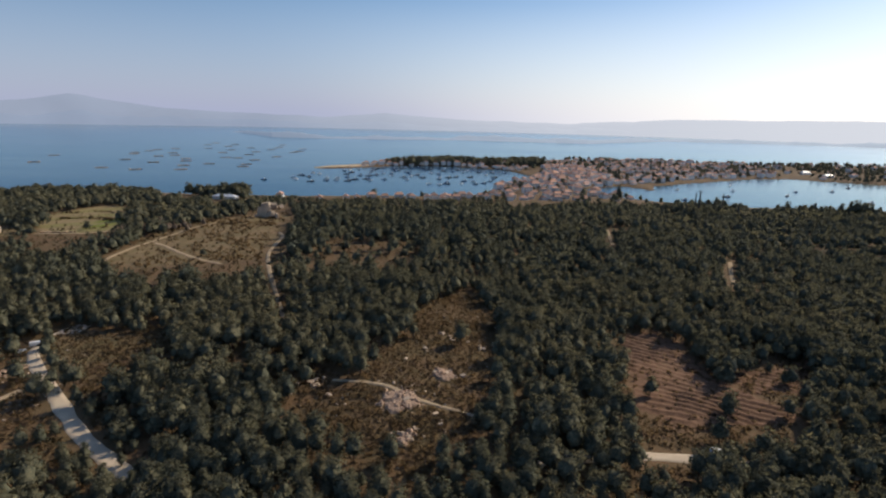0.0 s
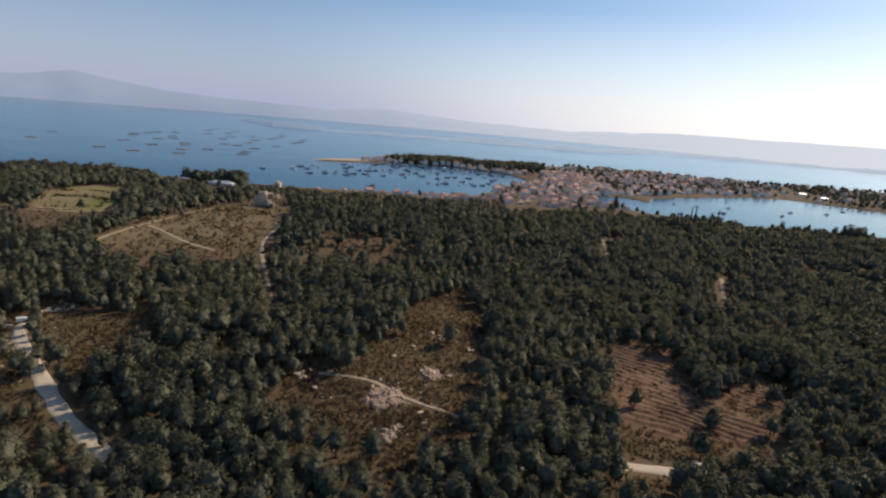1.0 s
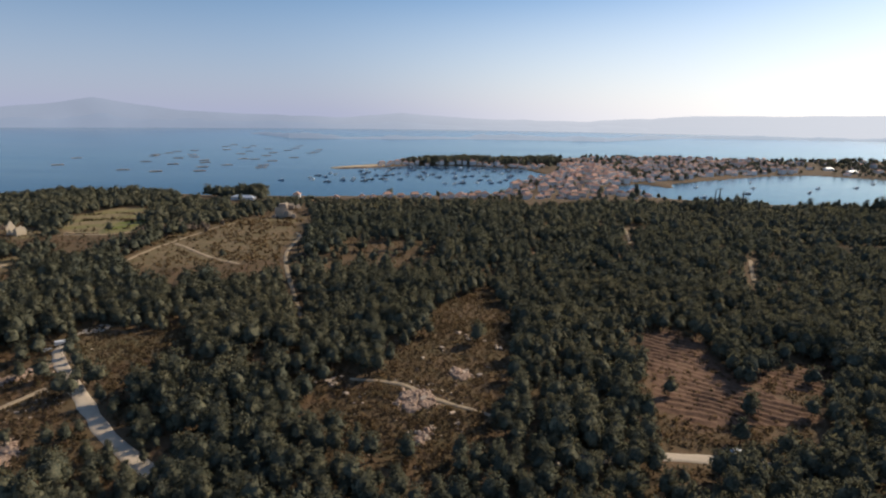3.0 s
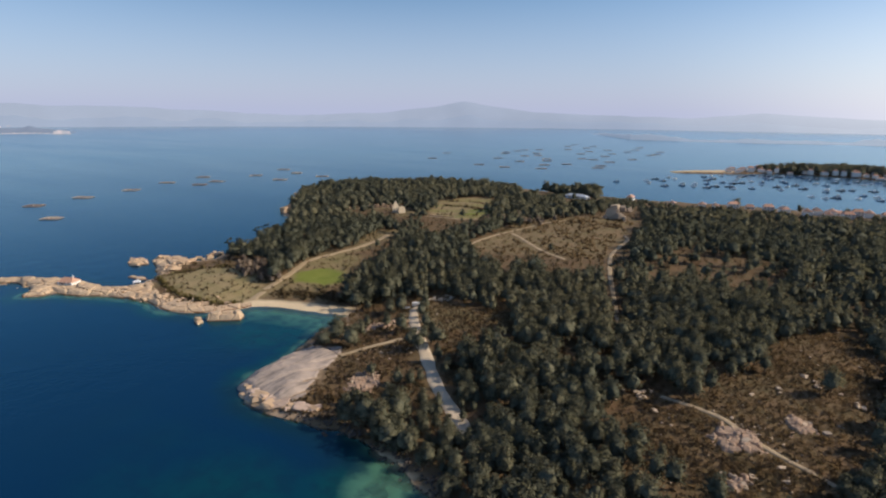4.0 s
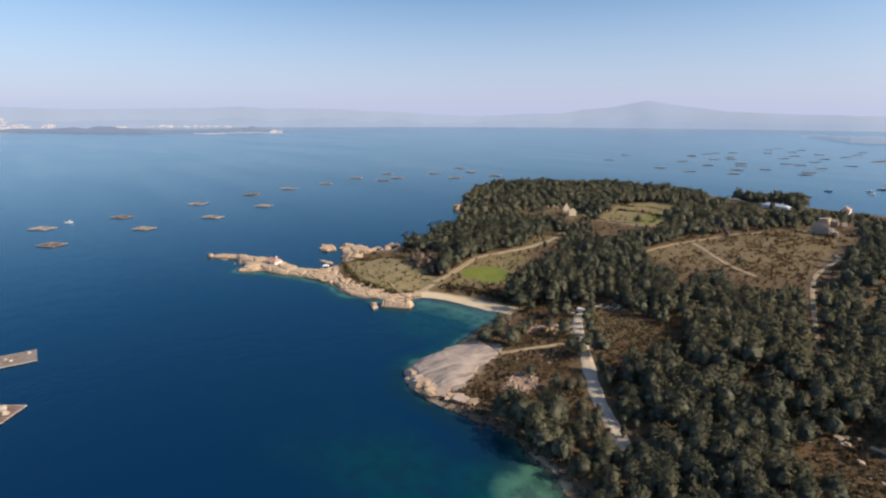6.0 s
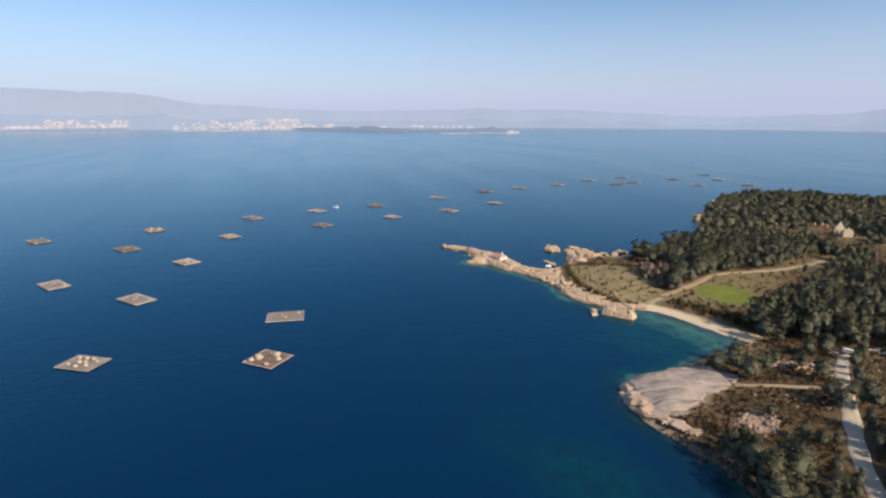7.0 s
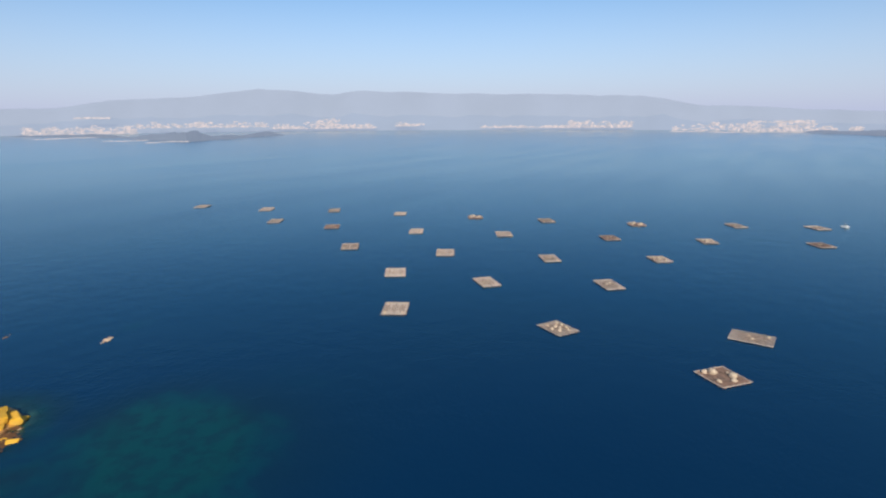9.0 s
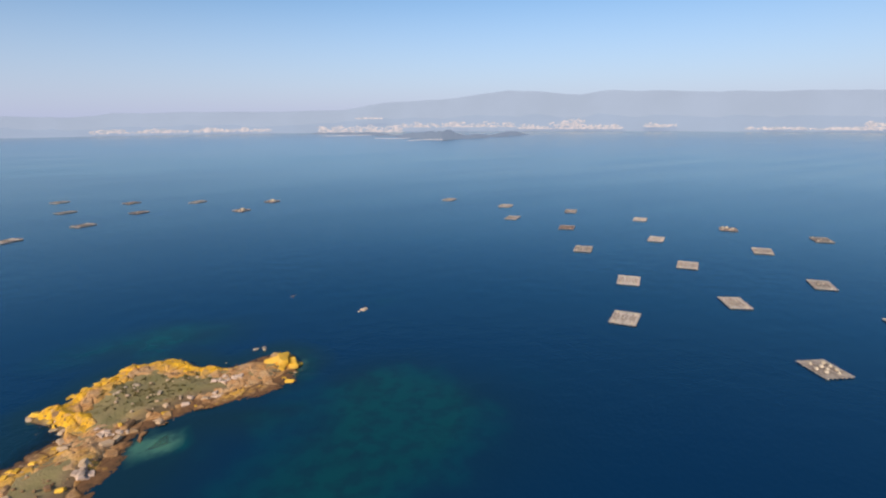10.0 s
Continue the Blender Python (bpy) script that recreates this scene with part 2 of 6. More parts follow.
def height(x, y):
    """Ground or seabed above the sea, in metres."""
    x, y = np.asarray(x, float), np.asarray(y, float)
    d = shore_distance(x, y, MAIN)
    rough = 1 - 0.8 * np.exp(-(line_distance(x, y, BEACH) / 14) ** 2)
    d = d + rough * (3.2 * fbm(x, y, 22, 3) + 5 * vnoise(x, y, 90, 9) * ramp(np.hypot(x + 300, y - 200), 350, 700))
    e = shore_distance(x, y, ISLET) + 2.4 * fbm(x, y, 11, 5)
    far = ramp(np.hypot(x, y), 750, 1000)
    hill = 7 * np.exp(-((x - 60) ** 2 + (y - 480) ** 2) / 260 ** 2) + 5 * np.exp(-((x + 190) ** 2 + (y - 560) ** 2) / 120 ** 2) + 5 * np.exp(-(x ** 2 + (y - 240) ** 2) / 80 ** 2)
    land = 2.2 * (1 - np.exp(-np.maximum(d, 0) / 5)) + 3.5 * ramp(d, 8, 80) + (1 - far) * ramp(d, 15, 120) * hill + 0.35 * fbm(x, y, 14, 11) * ramp(d, 1, 12)
    slab = shore_distance(x, y, SLAB)
    land = land + 1.8 * ramp(slab, -3, 18)
    sand = np.exp(-(line_distance(x, y, BEACH) / 42) ** 2)
    spit = ramp(-x, 305, 330) * ramp(280 - y, 0, 30) * ramp(24 - d, 0, 8)
    land = land + spit * ramp(d, 0, 6) * 0.3 * (y < 196)
    land = land * (1 - 0.55 * sand * (d < 25))
    drop = 0.9 - 0.83 * sand - 0.8 * np.exp(-((x + 113) ** 2 + (y - 118) ** 2) / 26 ** 2)
    drop = drop - np.minimum(0.5, drop - 0.1) * np.exp(-(line_distance(x, y, POINT_SOUTH) / 16) ** 2)
    deep = -13.0 - 3 * vnoise(x, y, 160, 21)
    shoal = 8.3 * np.exp(-(((x + 107) / 42) ** 2 + ((y + 200) / 44) ** 2)) + 4.2 * np.exp(-(((x + 55) / 62) ** 2 + ((y + 158) / 34) ** 2)) + 5.5 * np.exp(-(((x + 160) / 18) ** 2 + ((y + 322) / 12) ** 2))
    shoal = shoal + 7.2 * np.exp(-(((x + 150) / 90) ** 2 + ((y - 92) / 46) ** 2)) + 9.0 * np.exp(-(((x + 246) / 46) ** 2 + ((y - 186) / 38) ** 2)) + 8 * np.exp(-(((x + 30) / 60) ** 2 + ((y + 330) / 30) ** 2))
    bed = np.maximum(drop * np.minimum(d, 0), deep + shoal * (1 + 0.25 * fbm(x, y, 30, 31)))
    bed = np.where(bed > drop * np.minimum(d, 0), np.minimum(bed, -4.2), bed)
    shelving = line_distance(x, y, BEACH)
    bed = np.maximum(bed, -0.4 - 0.09 * shelving - 14 * ramp(shelving, 26, 46))
    bed = np.maximum(bed, -0.7 - 2.6 * (((x + 107) / 16) ** 2 + ((y - 118) / 14) ** 2))
    main = np.where(d > 0, land, np.minimum(bed, 0) - 0.1)
    south = ramp(-(y + 252) * 0.8 - x * 0.25, -14, -2)
    isle = np.where(e > 0, 2.4 * (1 - np.exp(-np.maximum(e, 0) / 3.0)) + 1.1 * fbm(x, y, 7, 41) * ramp(e, 0, 5), np.maximum((0.5 - 0.32 * (1 - south)) * (1 - 0.7 * np.exp(-((x - 27) ** 2 + (y + 242) ** 2) / 15 ** 2)) * e, -30.0) - 0.1)
    isle = np.maximum(isle, np.minimum(-0.7, -1.1 - ((x + 11) ** 2 + (y + 217) ** 2) / 48 + 1.1 * fbm(x, y, 7, 43)))
    return np.maximum(main, isle)

# ---- materials ----
def material(name, rough=0.9, metal=0.0):
    m = bpy.data.materials.new(name)
    m.use_nodes = True
    b = m.node_tree.nodes["Principled BSDF"]
    b.inputs["Roughness"].default_value, b.inputs["Metallic"].default_value = rough, metal
    b.inputs["Specular IOR Level"].default_value = 0.25
    return m, m.node_tree, b


def node(nt, kind, **values):
    n = nt.nodes.new(kind)
    for k, v in values.items():
        n.inputs[k].default_value = v
    return n


def noise_tex(nt, size, detail=4.0, space="Object"):
    c = nt.nodes.new("ShaderNodeTexCoord")
    n = node(nt, "ShaderNodeTexNoise", Scale=1.0 / size, Detail=detail)
    nt.links.new(c.outputs[space], n.inputs["Vector"])
    return n.outputs["Fac"]


def mixed(nt, fac, a, b):
    n = nt.nodes.new("ShaderNodeMix")
    n.data_type = "RGBA"
    for sock, v in ((n.inputs[0], fac), (n.inputs[6], a), (n.inputs[7], b)):
        if isinstance(v, bpy.types.NodeSocket):
            nt.links.new(v, sock)
        else:
            sock.default_value = (*v, 1) if isinstance(v, tuple) else v
    return n.outputs[2]


def span(nt, v, a, b):
    n = node(nt, "ShaderNodeMapRange")
    n.inputs["From Min"].default_value, n.inputs["From Max"].default_value = a, b
    nt.links.new(v, n.inputs["Value"])
    return n.outputs["Result"]


def attr(nt, name):
    n = nt.nodes.new("ShaderNodeAttribute")
    n.attribute_name = name
    return n.outputs["Fac"]


def maths(nt, op, a, b):
    n = nt.nodes.new("ShaderNodeMath")
    n.operation = op
    for sock, v in ((n.inputs[0], a), (n.inputs[1], b)):
        if isinstance(v, bpy.types.NodeSocket):
            nt.links.new(v, sock)
        else:
            sock.default_value = v
    return n.outputs[0]


def bumped(nt, b, h, strength=0.5, distance=0.2):
    n = node(nt, "ShaderNodeBump", Strength=strength, Distance=distance)
    nt.links.new(h, n.inputs["Height"])
    nt.links.new(n.outputs["Normal"], b.inputs["Normal"])


def two_tone(name, a, b, size, fine, rough=0.9, bump=0.4, depth=0.1, vary=0.0, metal=0.0):
    """A surface of two colours, mottled at a large and a small scale."""
    m, nt, p = material(name, rough, metal)
    f = maths(nt, "ADD", maths(nt, "MULTIPLY", span(nt, noise_tex(nt, size), 0.3, 0.7), 0.6), maths(nt, "MULTIPLY", span(nt, noise_tex(nt, fine), 0.3, 0.7), 0.4))
    col = mixed(nt, f, a, b)
    if vary:
        o = nt.nodes.new("ShaderNodeObjectInfo")
        h = node(nt, "ShaderNodeHueSaturation")
        nt.links.new(span(nt, o.outputs["Random"], 0, 1), h.inputs["Value"])
        nt.links.new(maths(nt, "ADD", maths(nt, "MULTIPLY", o.outputs["Random"], 2 * vary), 1 - vary), h.inputs["Value"])
        nt.links.new(col, h.inputs["Color"])
        col = h.outputs["Color"]
    nt.links.new(col, p.inputs["Base Color"])
    if bump:
        bumped(nt, p, noise_tex(nt, fine, 6), bump, depth)
    return m


def ground_material():
    m, nt, p = material("ground", 0.95)
    f = span(nt, noise_tex(nt, 9, 5), 0.32, 0.68)
    g = span(nt, noise_tex(nt, 1.2, 6), 0.3, 0.7)
    col = mixed(nt, f, (0.165, 0.1, 0.052), (0.105, 0.081, 0.038))
    col = mixed(nt, maths(nt, "MULTIPLY", g, 0.5), col, (0.16, 0.095, 0.05))
    fine = mixed(nt, f, (0.33, 0.245, 0.13), (0.23, 0.19, 0.085))
    col = mixed(nt, attr(nt, "meadow"), col, fine)
    col = mixed(nt, attr(nt, "grass"), col, mixed(nt, f, (0.15, 0.185, 0.025), (0.2, 0.22, 0.04)))
    col = mixed(nt, attr(nt, "bare"), col, mixed(nt, g, (0.16, 0.085, 0.05), (0.26, 0.15, 0.09)))
    rock = mixed(nt, span(nt, noise_tex(nt, 3, 6), 0.35, 0.65), (0.46, 0.33, 0.21), (0.3, 0.22, 0.15))
    col = mixed(nt, attr(nt, "rock"), col, rock)
    col = mixed(nt, attr(nt, "lichen"), col, mixed(nt, span(nt, noise_tex(nt, 4, 6), 0.35, 0.62), (0.62, 0.36, 0.03), (0.45, 0.33, 0.19)))
    col = mixed(nt, attr(nt, "sand"), col, mixed(nt, g, (0.64, 0.49, 0.3), (0.72, 0.57, 0.37)))
    col = mixed(nt, attr(nt, "weed"), col, mixed(nt, g, (0.055, 0.03, 0.016), (0.14, 0.066, 0.032)))
    nt.links.new(col, p.inputs["Base Color"])
    bumped(nt, p, noise_tex(nt, 1.0, 6), 0.7, 0.5)
    return m


def water_material():
    """Sea: the water's own colour by depth and bed, ripples, and the sky in its surface."""
    m, nt, p = material("water", 0.1)
    depth = attr(nt, "depth")
    over_sand = mixed(nt, span(nt, depth, 0.4, 3.4), (0.125, 0.29, 0.17), (0.003, 0.057, 0.053))
    broken = maths(nt, "ADD", maths(nt, "MULTIPLY", span(nt, noise_tex(nt, 7, 5), 0.38, 0.56), 0.6), 0.4)
    col = mixed(nt, maths(nt, "MULTIPLY", attr(nt, "sandbed"), broken), (0.005, 0.023, 0.031), over_sand)
    col = mixed(nt, span(nt, depth, 3.5, 11.0), col, (0.001, 0.0214, 0.066))
    patch = span(nt, noise_tex(nt, 260, 3), 0.35, 0.65)
    col = mixed(nt, maths(nt, "MULTIPLY", patch, 0.35), col, (0.002, 0.027, 0.068))
    nt.links.new(col, p.inputs["Base Color"])
    p.inputs["Specular IOR Level"].default_value = 0.0
    p.inputs["Roughness"].default_value = 1.0
    waves = maths(nt, "ADD", noise_tex(nt, 2.2, 5), maths(nt, "MULTIPLY", noise_tex(nt, 14, 3), 2.0))
    bump = node(nt, "ShaderNodeBump", Distance=0.4)
    nt.links.new(attr(nt, "ripple"), bump.inputs["Strength"])
    nt.links.new(waves, bump.inputs["Height"])
    gloss = nt.nodes.new("ShaderNodeBsdfGlossy")
    flat = node(nt, "ShaderNodeLayerWeight", Blend=0.5)
    # sky reflection's tint is painted in: blue seen steeply, near white at grazing
    steep = mixed(nt, span(nt, flat.outputs["Facing"], 0.7, 0.91), (0.42, 0.84, 0.95), (0.86, 1.0, 1.0))
    nt.links.new(mixed(nt, span(nt, flat.outputs["Facing"], 0.93, 0.975), steep, (0.9, 0.98, 1.0)), gloss.inputs["Color"])
    lanes, drift = nt.nodes.new("ShaderNodeTexCoord"), nt.nodes.new("ShaderNodeMapping")
    drift.inputs["Rotation"].default_value, drift.inputs["Scale"].default_value = (0, 0, radians(35)), (1 / 520, 1 / 90, 1)
    nt.links.new(lanes.outputs["Object"], drift.inputs["Vector"])
    wind = node(nt, "ShaderNodeTexNoise", Scale=1.0, Detail=4.0)
    nt.links.new(drift.outputs[0], wind.inputs["Vector"])
    streak = span(nt, wind.outputs["Fac"], 0.38, 0.64)
    nt.links.new(maths(nt, "ADD", maths(nt, "MULTIPLY", streak, 0.05), 0.19), gloss.inputs["Roughness"])
    facing = node(nt, "ShaderNodeFresnel", IOR=1.33)
    nt.links.new(bump.outputs["Normal"], gloss.inputs["Normal"])
    nt.links.new(bump.outputs["Normal"], facing.inputs["Normal"])
    clear = nt.nodes.new("ShaderNodeBsdfTransparent")
    body = nt.nodes.new("ShaderNodeMixShader")
    nt.links.new(span(nt, depth, 0.1, 1.3), body.inputs[0])
    nt.links.new(clear.outputs[0], body.inputs[1])
    nt.links.new(p.outputs[0], body.inputs[2])
    top = nt.nodes.new("ShaderNodeMixShader")
    nt.links.new(facing.outputs[0], top.inputs[0])
    nt.links.new(body.outputs[0], top.inputs[1])
    nt.links.new(gloss.outputs[0], top.inputs[2])
    nt.links.new(top.outputs[0], nt.nodes["Material Output"].inputs["Surface"])
    return m


def leaf_material(name, dark, light, thin=0.13, grained=False):
    m, nt, p = material(name, 0.9)
    p.inputs["Specular IOR Level"].default_value = 0.08
    o = nt.nodes.new("ShaderNodeObjectInfo")
    g = nt.nodes.new("ShaderNodeNewGeometry")
    f = maths(nt, "ADD", maths(nt, "MULTIPLY", attr(nt, "tone"), 0.6), maths(nt, "MULTIPLY", o.outputs["Random"], 0.25))
    f = maths(nt, "ADD", f, maths(nt, "MULTIPLY", g.outputs["Random Per Island"], 0.16))
    col = mixed(nt, f, dark, light)
    if grained:
        grain = maths(nt, "ADD", maths(nt, "MULTIPLY", noise_tex(nt, 0.7, 3), 0.9), maths(nt, "MULTIPLY", noise_tex(nt, 3.5, 2), 0.5))
        col = mixed(nt, span(nt, grain, 0.5, 0.95), tuple(0.72 * c for c in dark), col)
    nt.links.new(col, p.inputs["Base Color"])
    # needles are lit as the soft tufts that they form
    soft = nt.nodes.new("ShaderNodeAttribute")
    soft.attribute_name = "tuft"
    turn = nt.nodes.new("ShaderNodeVectorTransform")
    turn.vector_type, turn.convert_from, turn.convert_to = "NORMAL", "OBJECT", "WORLD"
    nt.links.new(soft.outputs["Vector"], turn.inputs[0])
    bump = node(nt, "ShaderNodeBump", Strength=0.7, Distance=0.5)
    nt.links.new(noise_tex(nt, 0.9, 4), bump.inputs["Height"])
    nt.links.new(turn.outputs[0], bump.inputs["Normal"])
    nt.links.new(bump.outputs["Normal"], p.inputs["Normal"])
    lit = nt.nodes.new("ShaderNodeBsdfTranslucent")
    nt.links.new(col, lit.inputs["Color"])
    mix = node(nt, "ShaderNodeMixShader", Fac=thin)
    nt.links.new(p.outputs[0], mix.inputs[1])
    nt.links.new(lit.outputs[0], mix.inputs[2])
    nt.links.new(mix.outputs[0], nt.nodes["Material Output"].inputs["Surface"])
    return m


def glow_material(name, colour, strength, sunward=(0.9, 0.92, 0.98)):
    """Distance seen through haze: mostly airlight, painted as emission over a dark base."""
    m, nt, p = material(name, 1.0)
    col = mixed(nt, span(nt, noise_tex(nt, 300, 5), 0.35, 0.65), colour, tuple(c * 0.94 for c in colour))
    # the painted airlight is brighter on the sun's side
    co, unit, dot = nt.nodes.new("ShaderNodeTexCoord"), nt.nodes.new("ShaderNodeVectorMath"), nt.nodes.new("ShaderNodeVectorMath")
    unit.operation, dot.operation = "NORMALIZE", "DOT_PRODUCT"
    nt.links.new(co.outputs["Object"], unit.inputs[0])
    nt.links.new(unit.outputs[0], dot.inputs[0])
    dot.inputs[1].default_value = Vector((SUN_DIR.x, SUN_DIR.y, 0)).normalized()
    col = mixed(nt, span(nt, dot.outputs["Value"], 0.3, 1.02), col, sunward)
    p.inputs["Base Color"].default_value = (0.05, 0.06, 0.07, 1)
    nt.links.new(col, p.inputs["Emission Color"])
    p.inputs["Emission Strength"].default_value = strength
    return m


def tidal_rock(name, a, b, c):
    """Shore rock: two colours and stains, brown with weed near the tide line."""
    m, nt, p = material(name, 0.9)
    co = nt.nodes.new("ShaderNodeTexCoord")
    sep = nt.nodes.new("ShaderNodeSeparateXYZ")
    nt.links.new(co.outputs["Object"], sep.inputs[0])
    col = mixed(nt, span(nt, noise_tex(nt, 5, 5), 0.36, 0.62), a, b)
    col = mixed(nt, maths(nt, "MULTIPLY", attr(nt, "lichen"), span(nt, noise_tex(nt, 3, 5), 0.28, 0.5)), col, (0.68, 0.37, 0.02))
    col = mixed(nt, maths(nt, "MULTIPLY", span(nt, noise_tex(nt, 0.9, 6), 0.45, 0.75), 0.6), col, c)
    wet = maths(nt, "ADD", sep.outputs["Z"], maths(nt, "MULTIPLY", noise_tex(nt, 2.5, 4), 0.8))
    col = mixed(nt, span(nt, wet, 1.15, 0.75), col, (0.16, 0.08, 0.035))
    col = mixed(nt, span(nt, wet, 0.6, 0.2), col, (0.035, 0.025, 0.015))
    nt.links.new(col, p.inputs["Base Color"])
    bumped(nt, p, noise_tex(nt, 0.8, 6), 0.6, 0.2)
    return m


GROUND, WATER = ground_material(), water_material()
POINT_ROCK = tidal_rock("point_granite", (0.6, 0.43, 0.27), (0.5, 0.37, 0.25), (0.25, 0.175, 0.115))
ISLET_ROCK = tidal_rock("islet_granite", (0.45, 0.22, 0.075), (0.46, 0.29, 0.15), (0.17, 0.08, 0.038))
PINE = leaf_material("pine_needles", (0.102, 0.113, 0.081), (0.27, 0.233, 0.13), 0.03, True)
SCRUB = leaf_material("scrub_leaves", (0.095, 0.075, 0.04), (0.19, 0.125, 0.065), 0.1)
OLIVE = leaf_material("olive_scrub", (0.15, 0.125, 0.045), (0.25, 0.2, 0.08), 0.25)
HEATHER = leaf_material("heather_tufts", (0.132, 0.094, 0.051), (0.24, 0.155, 0.079), 0.15)
BARE_TWIGS = leaf_material("bare_twigs", (0.17, 0.125, 0.09), (0.32, 0.25, 0.185))
BARK = two_tone("bark", (0.1, 0.065, 0.045), (0.2, 0.13, 0.09), 1.5, 0.3)
GRANITE = two_tone("granite", (0.4, 0.3, 0.21), (0.52, 0.41, 0.3), 5, 0.8, 0.9, 0.6, 0.15, vary=0.15)
GRANITE_WARM = two_tone("warm_granite", (0.44, 0.29, 0.17), (0.54, 0.4, 0.27), 4, 0.7, 0.9, 0.6, 0.15, vary=0.2)
LICHEN = two_tone("lichen_rock", (0.68, 0.36, 0.012), (0.56, 0.37, 0.09), 3.5, 0.6, 0.9, 0.6, 0.15, vary=0.2)
WET_ROCK = two_tone("weedy_rock", (0.14, 0.07, 0.03), (0.26, 0.16, 0.08), 3, 0.6, 0.6, 0.6, 0.15, vary=0.25)
ROSE_ROCK = two_tone("rose_granite", (0.56, 0.42, 0.33), (0.44, 0.31, 0.22), 2.5, 0.5, 0.9, 0.6, 0.15, vary=0.2)
# dark rock, with the shade of the trees over this shore in its tone
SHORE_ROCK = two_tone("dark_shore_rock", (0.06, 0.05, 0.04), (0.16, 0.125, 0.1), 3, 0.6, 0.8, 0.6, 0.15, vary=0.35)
GRAVEL = two_tone("pale_gravel", (0.5, 0.4, 0.285), (0.62, 0.51, 0.37), 6, 0.7, 0.95, 0.3, 0.05)
TRACK_EARTH = two_tone("track_earth", (0.34, 0.25, 0.15), (0.46, 0.35, 0.22), 5, 0.8, 0.95, 0.4, 0.08)
WHITEWASH = two_tone("whitewash", (0.78, 0.75, 0.7), (0.68, 0.65, 0.6), 3, 0.5, 0.8, 0.1, 0.02, vary=0.12)
ROOF_TILE = two_tone("clay_tiles", (0.5, 0.26, 0.165), (0.6, 0.38, 0.27), 3, 0.4, 0.85, 0.4, 0.05, vary=0.25)
TIMBER = two_tone("weathered_timber", (0.47, 0.41, 0.36), (0.29, 0.24, 0.2), 2.5, 0.5, 0.9, 0.4, 0.05, vary=0.35)
TIMBER_RED = two_tone("red_brown_timber", (0.27, 0.175, 0.135), (0.14, 0.095, 0.075), 3, 0.5, 0.9, 0.4, 0.05, vary=0.25)
TIMBER_DARK = two_tone("dark_wet_timber", (0.15, 0.105, 0.08), (0.3, 0.235, 0.19), 2.2, 0.5, 0.9, 0.4, 0.05, vary=0.3)
FLOAT_SKIN = two_tone("pale_float", (0.58, 0.49, 0.38), (0.4, 0.31, 0.22), 1.0, 0.3, 0.6, 0.1, 0.02, vary=0.15)
PAINT_WHITE = two_tone("white_paint", (0.8, 0.8, 0.78), (0.72, 0.72, 0.7), 1.5, 0.3, 0.4, 0, vary=0.05)
PAINT_DARK = two_tone("dark_paint", (0.03, 0.035, 0.045), (0.05, 0.055, 0.07), 1.5, 0.3, 0.4, 0, vary=0.3)
PAINT_BLUE = two_tone("blue_paint", (0.05, 0.11, 0.2), (0.08, 0.15, 0.25), 1.5, 0.3, 0.4, 0, vary=0.4)
GLASS_DARK = two_tone("dark_glass", (0.015, 0.02, 0.025), (0.03, 0.035, 0.04), 1, 0.3, 0.1, 0)
RUBBER = two_tone("rubber", (0.02, 0.02, 0.02), (0.035, 0.035, 0.035), 0.5, 0.1, 0.9, 0)
STEEL = two_tone("galvanised_steel", (0.3, 0.31, 0.32), (0.22, 0.22, 0.23), 1, 0.2, 0.5, 0, metal=0.7)

# ---- ground and sea: sheets that reach the horizon ----
def steps(lo, hi, fine, far=4990.0, grow=1.22):
    a = list(np.arange(lo, hi + fine, fine))
    s = fine
    while a[-1] < far:
        s = min(s * grow, 13.0) if a[-1] < 1900 else s * grow
        a.append(min(a[-1] + s, far) if a[-1] + s < far - 60 else far)
    s = fine
    while a[0] > -far:
        s *= grow
        a.insert(0, max(a[0] - s, -far) if a[0] - s > -far + 60 else -far)
    return np.array(a)


def sheet(name, xs, ys, z):
    gx, gy = np.meshgrid(xs, ys)
    gz = z(gx, gy) if callable(z) else np.full(gx.shape, z)
    n, m = len(ys), len(xs)
    i = (np.arange(n - 1)[:, None] * m + np.arange(m - 1)[None, :]).ravel()
    return gx.ravel(), gy.ravel(), gz.ravel(), np.stack([i, i + 1, i + m + 1, i + m], 1)


gx, gy, gz, faces = sheet("ground", steps(-560, 260, 4.0), steps(-320, 700, 4.0), height)
ground_me = mesh_np("ground", np.stack([gx, gy, gz], 1), faces, GROUND, True)
main_d = shore_distance(gx, gy, MAIN)
edge = 4 * fbm(gx, gy, 18, 51)
in_poly = lambda p, soft=5.0: ramp(shore_distance(gx, gy, p) + edge, -soft, soft)
beach_d = line_distance(gx, gy, BEACH)
sand = np.maximum.reduce([ramp(12.5 - beach_d + 0.3 * edge, 0, 4) * (gx < -234), ramp(38 - beach_d + 2.5 * edge, 0, 6) * (gz < -0.1), np.exp(-((gx + 114) ** 2 + (gy - 116) ** 2) / 22 ** 2) * (gz < 0) * 1.8])
sand = np.maximum(sand, 0.8 * ramp(24 - line_distance(gx, gy, [(-304, 1258), (-190, 1330)]), 0, 10))
shoals = np.exp(-(((gx + 95) / 45) ** 2 + ((gy + 195) / 40) ** 2)) * 1.3
sand = np.clip(np.maximum(sand, ramp(shoals + 0.3 * fbm(gx, gy, 25, 61), 0.3, 0.8) * (gz < -1)), 0, 1)
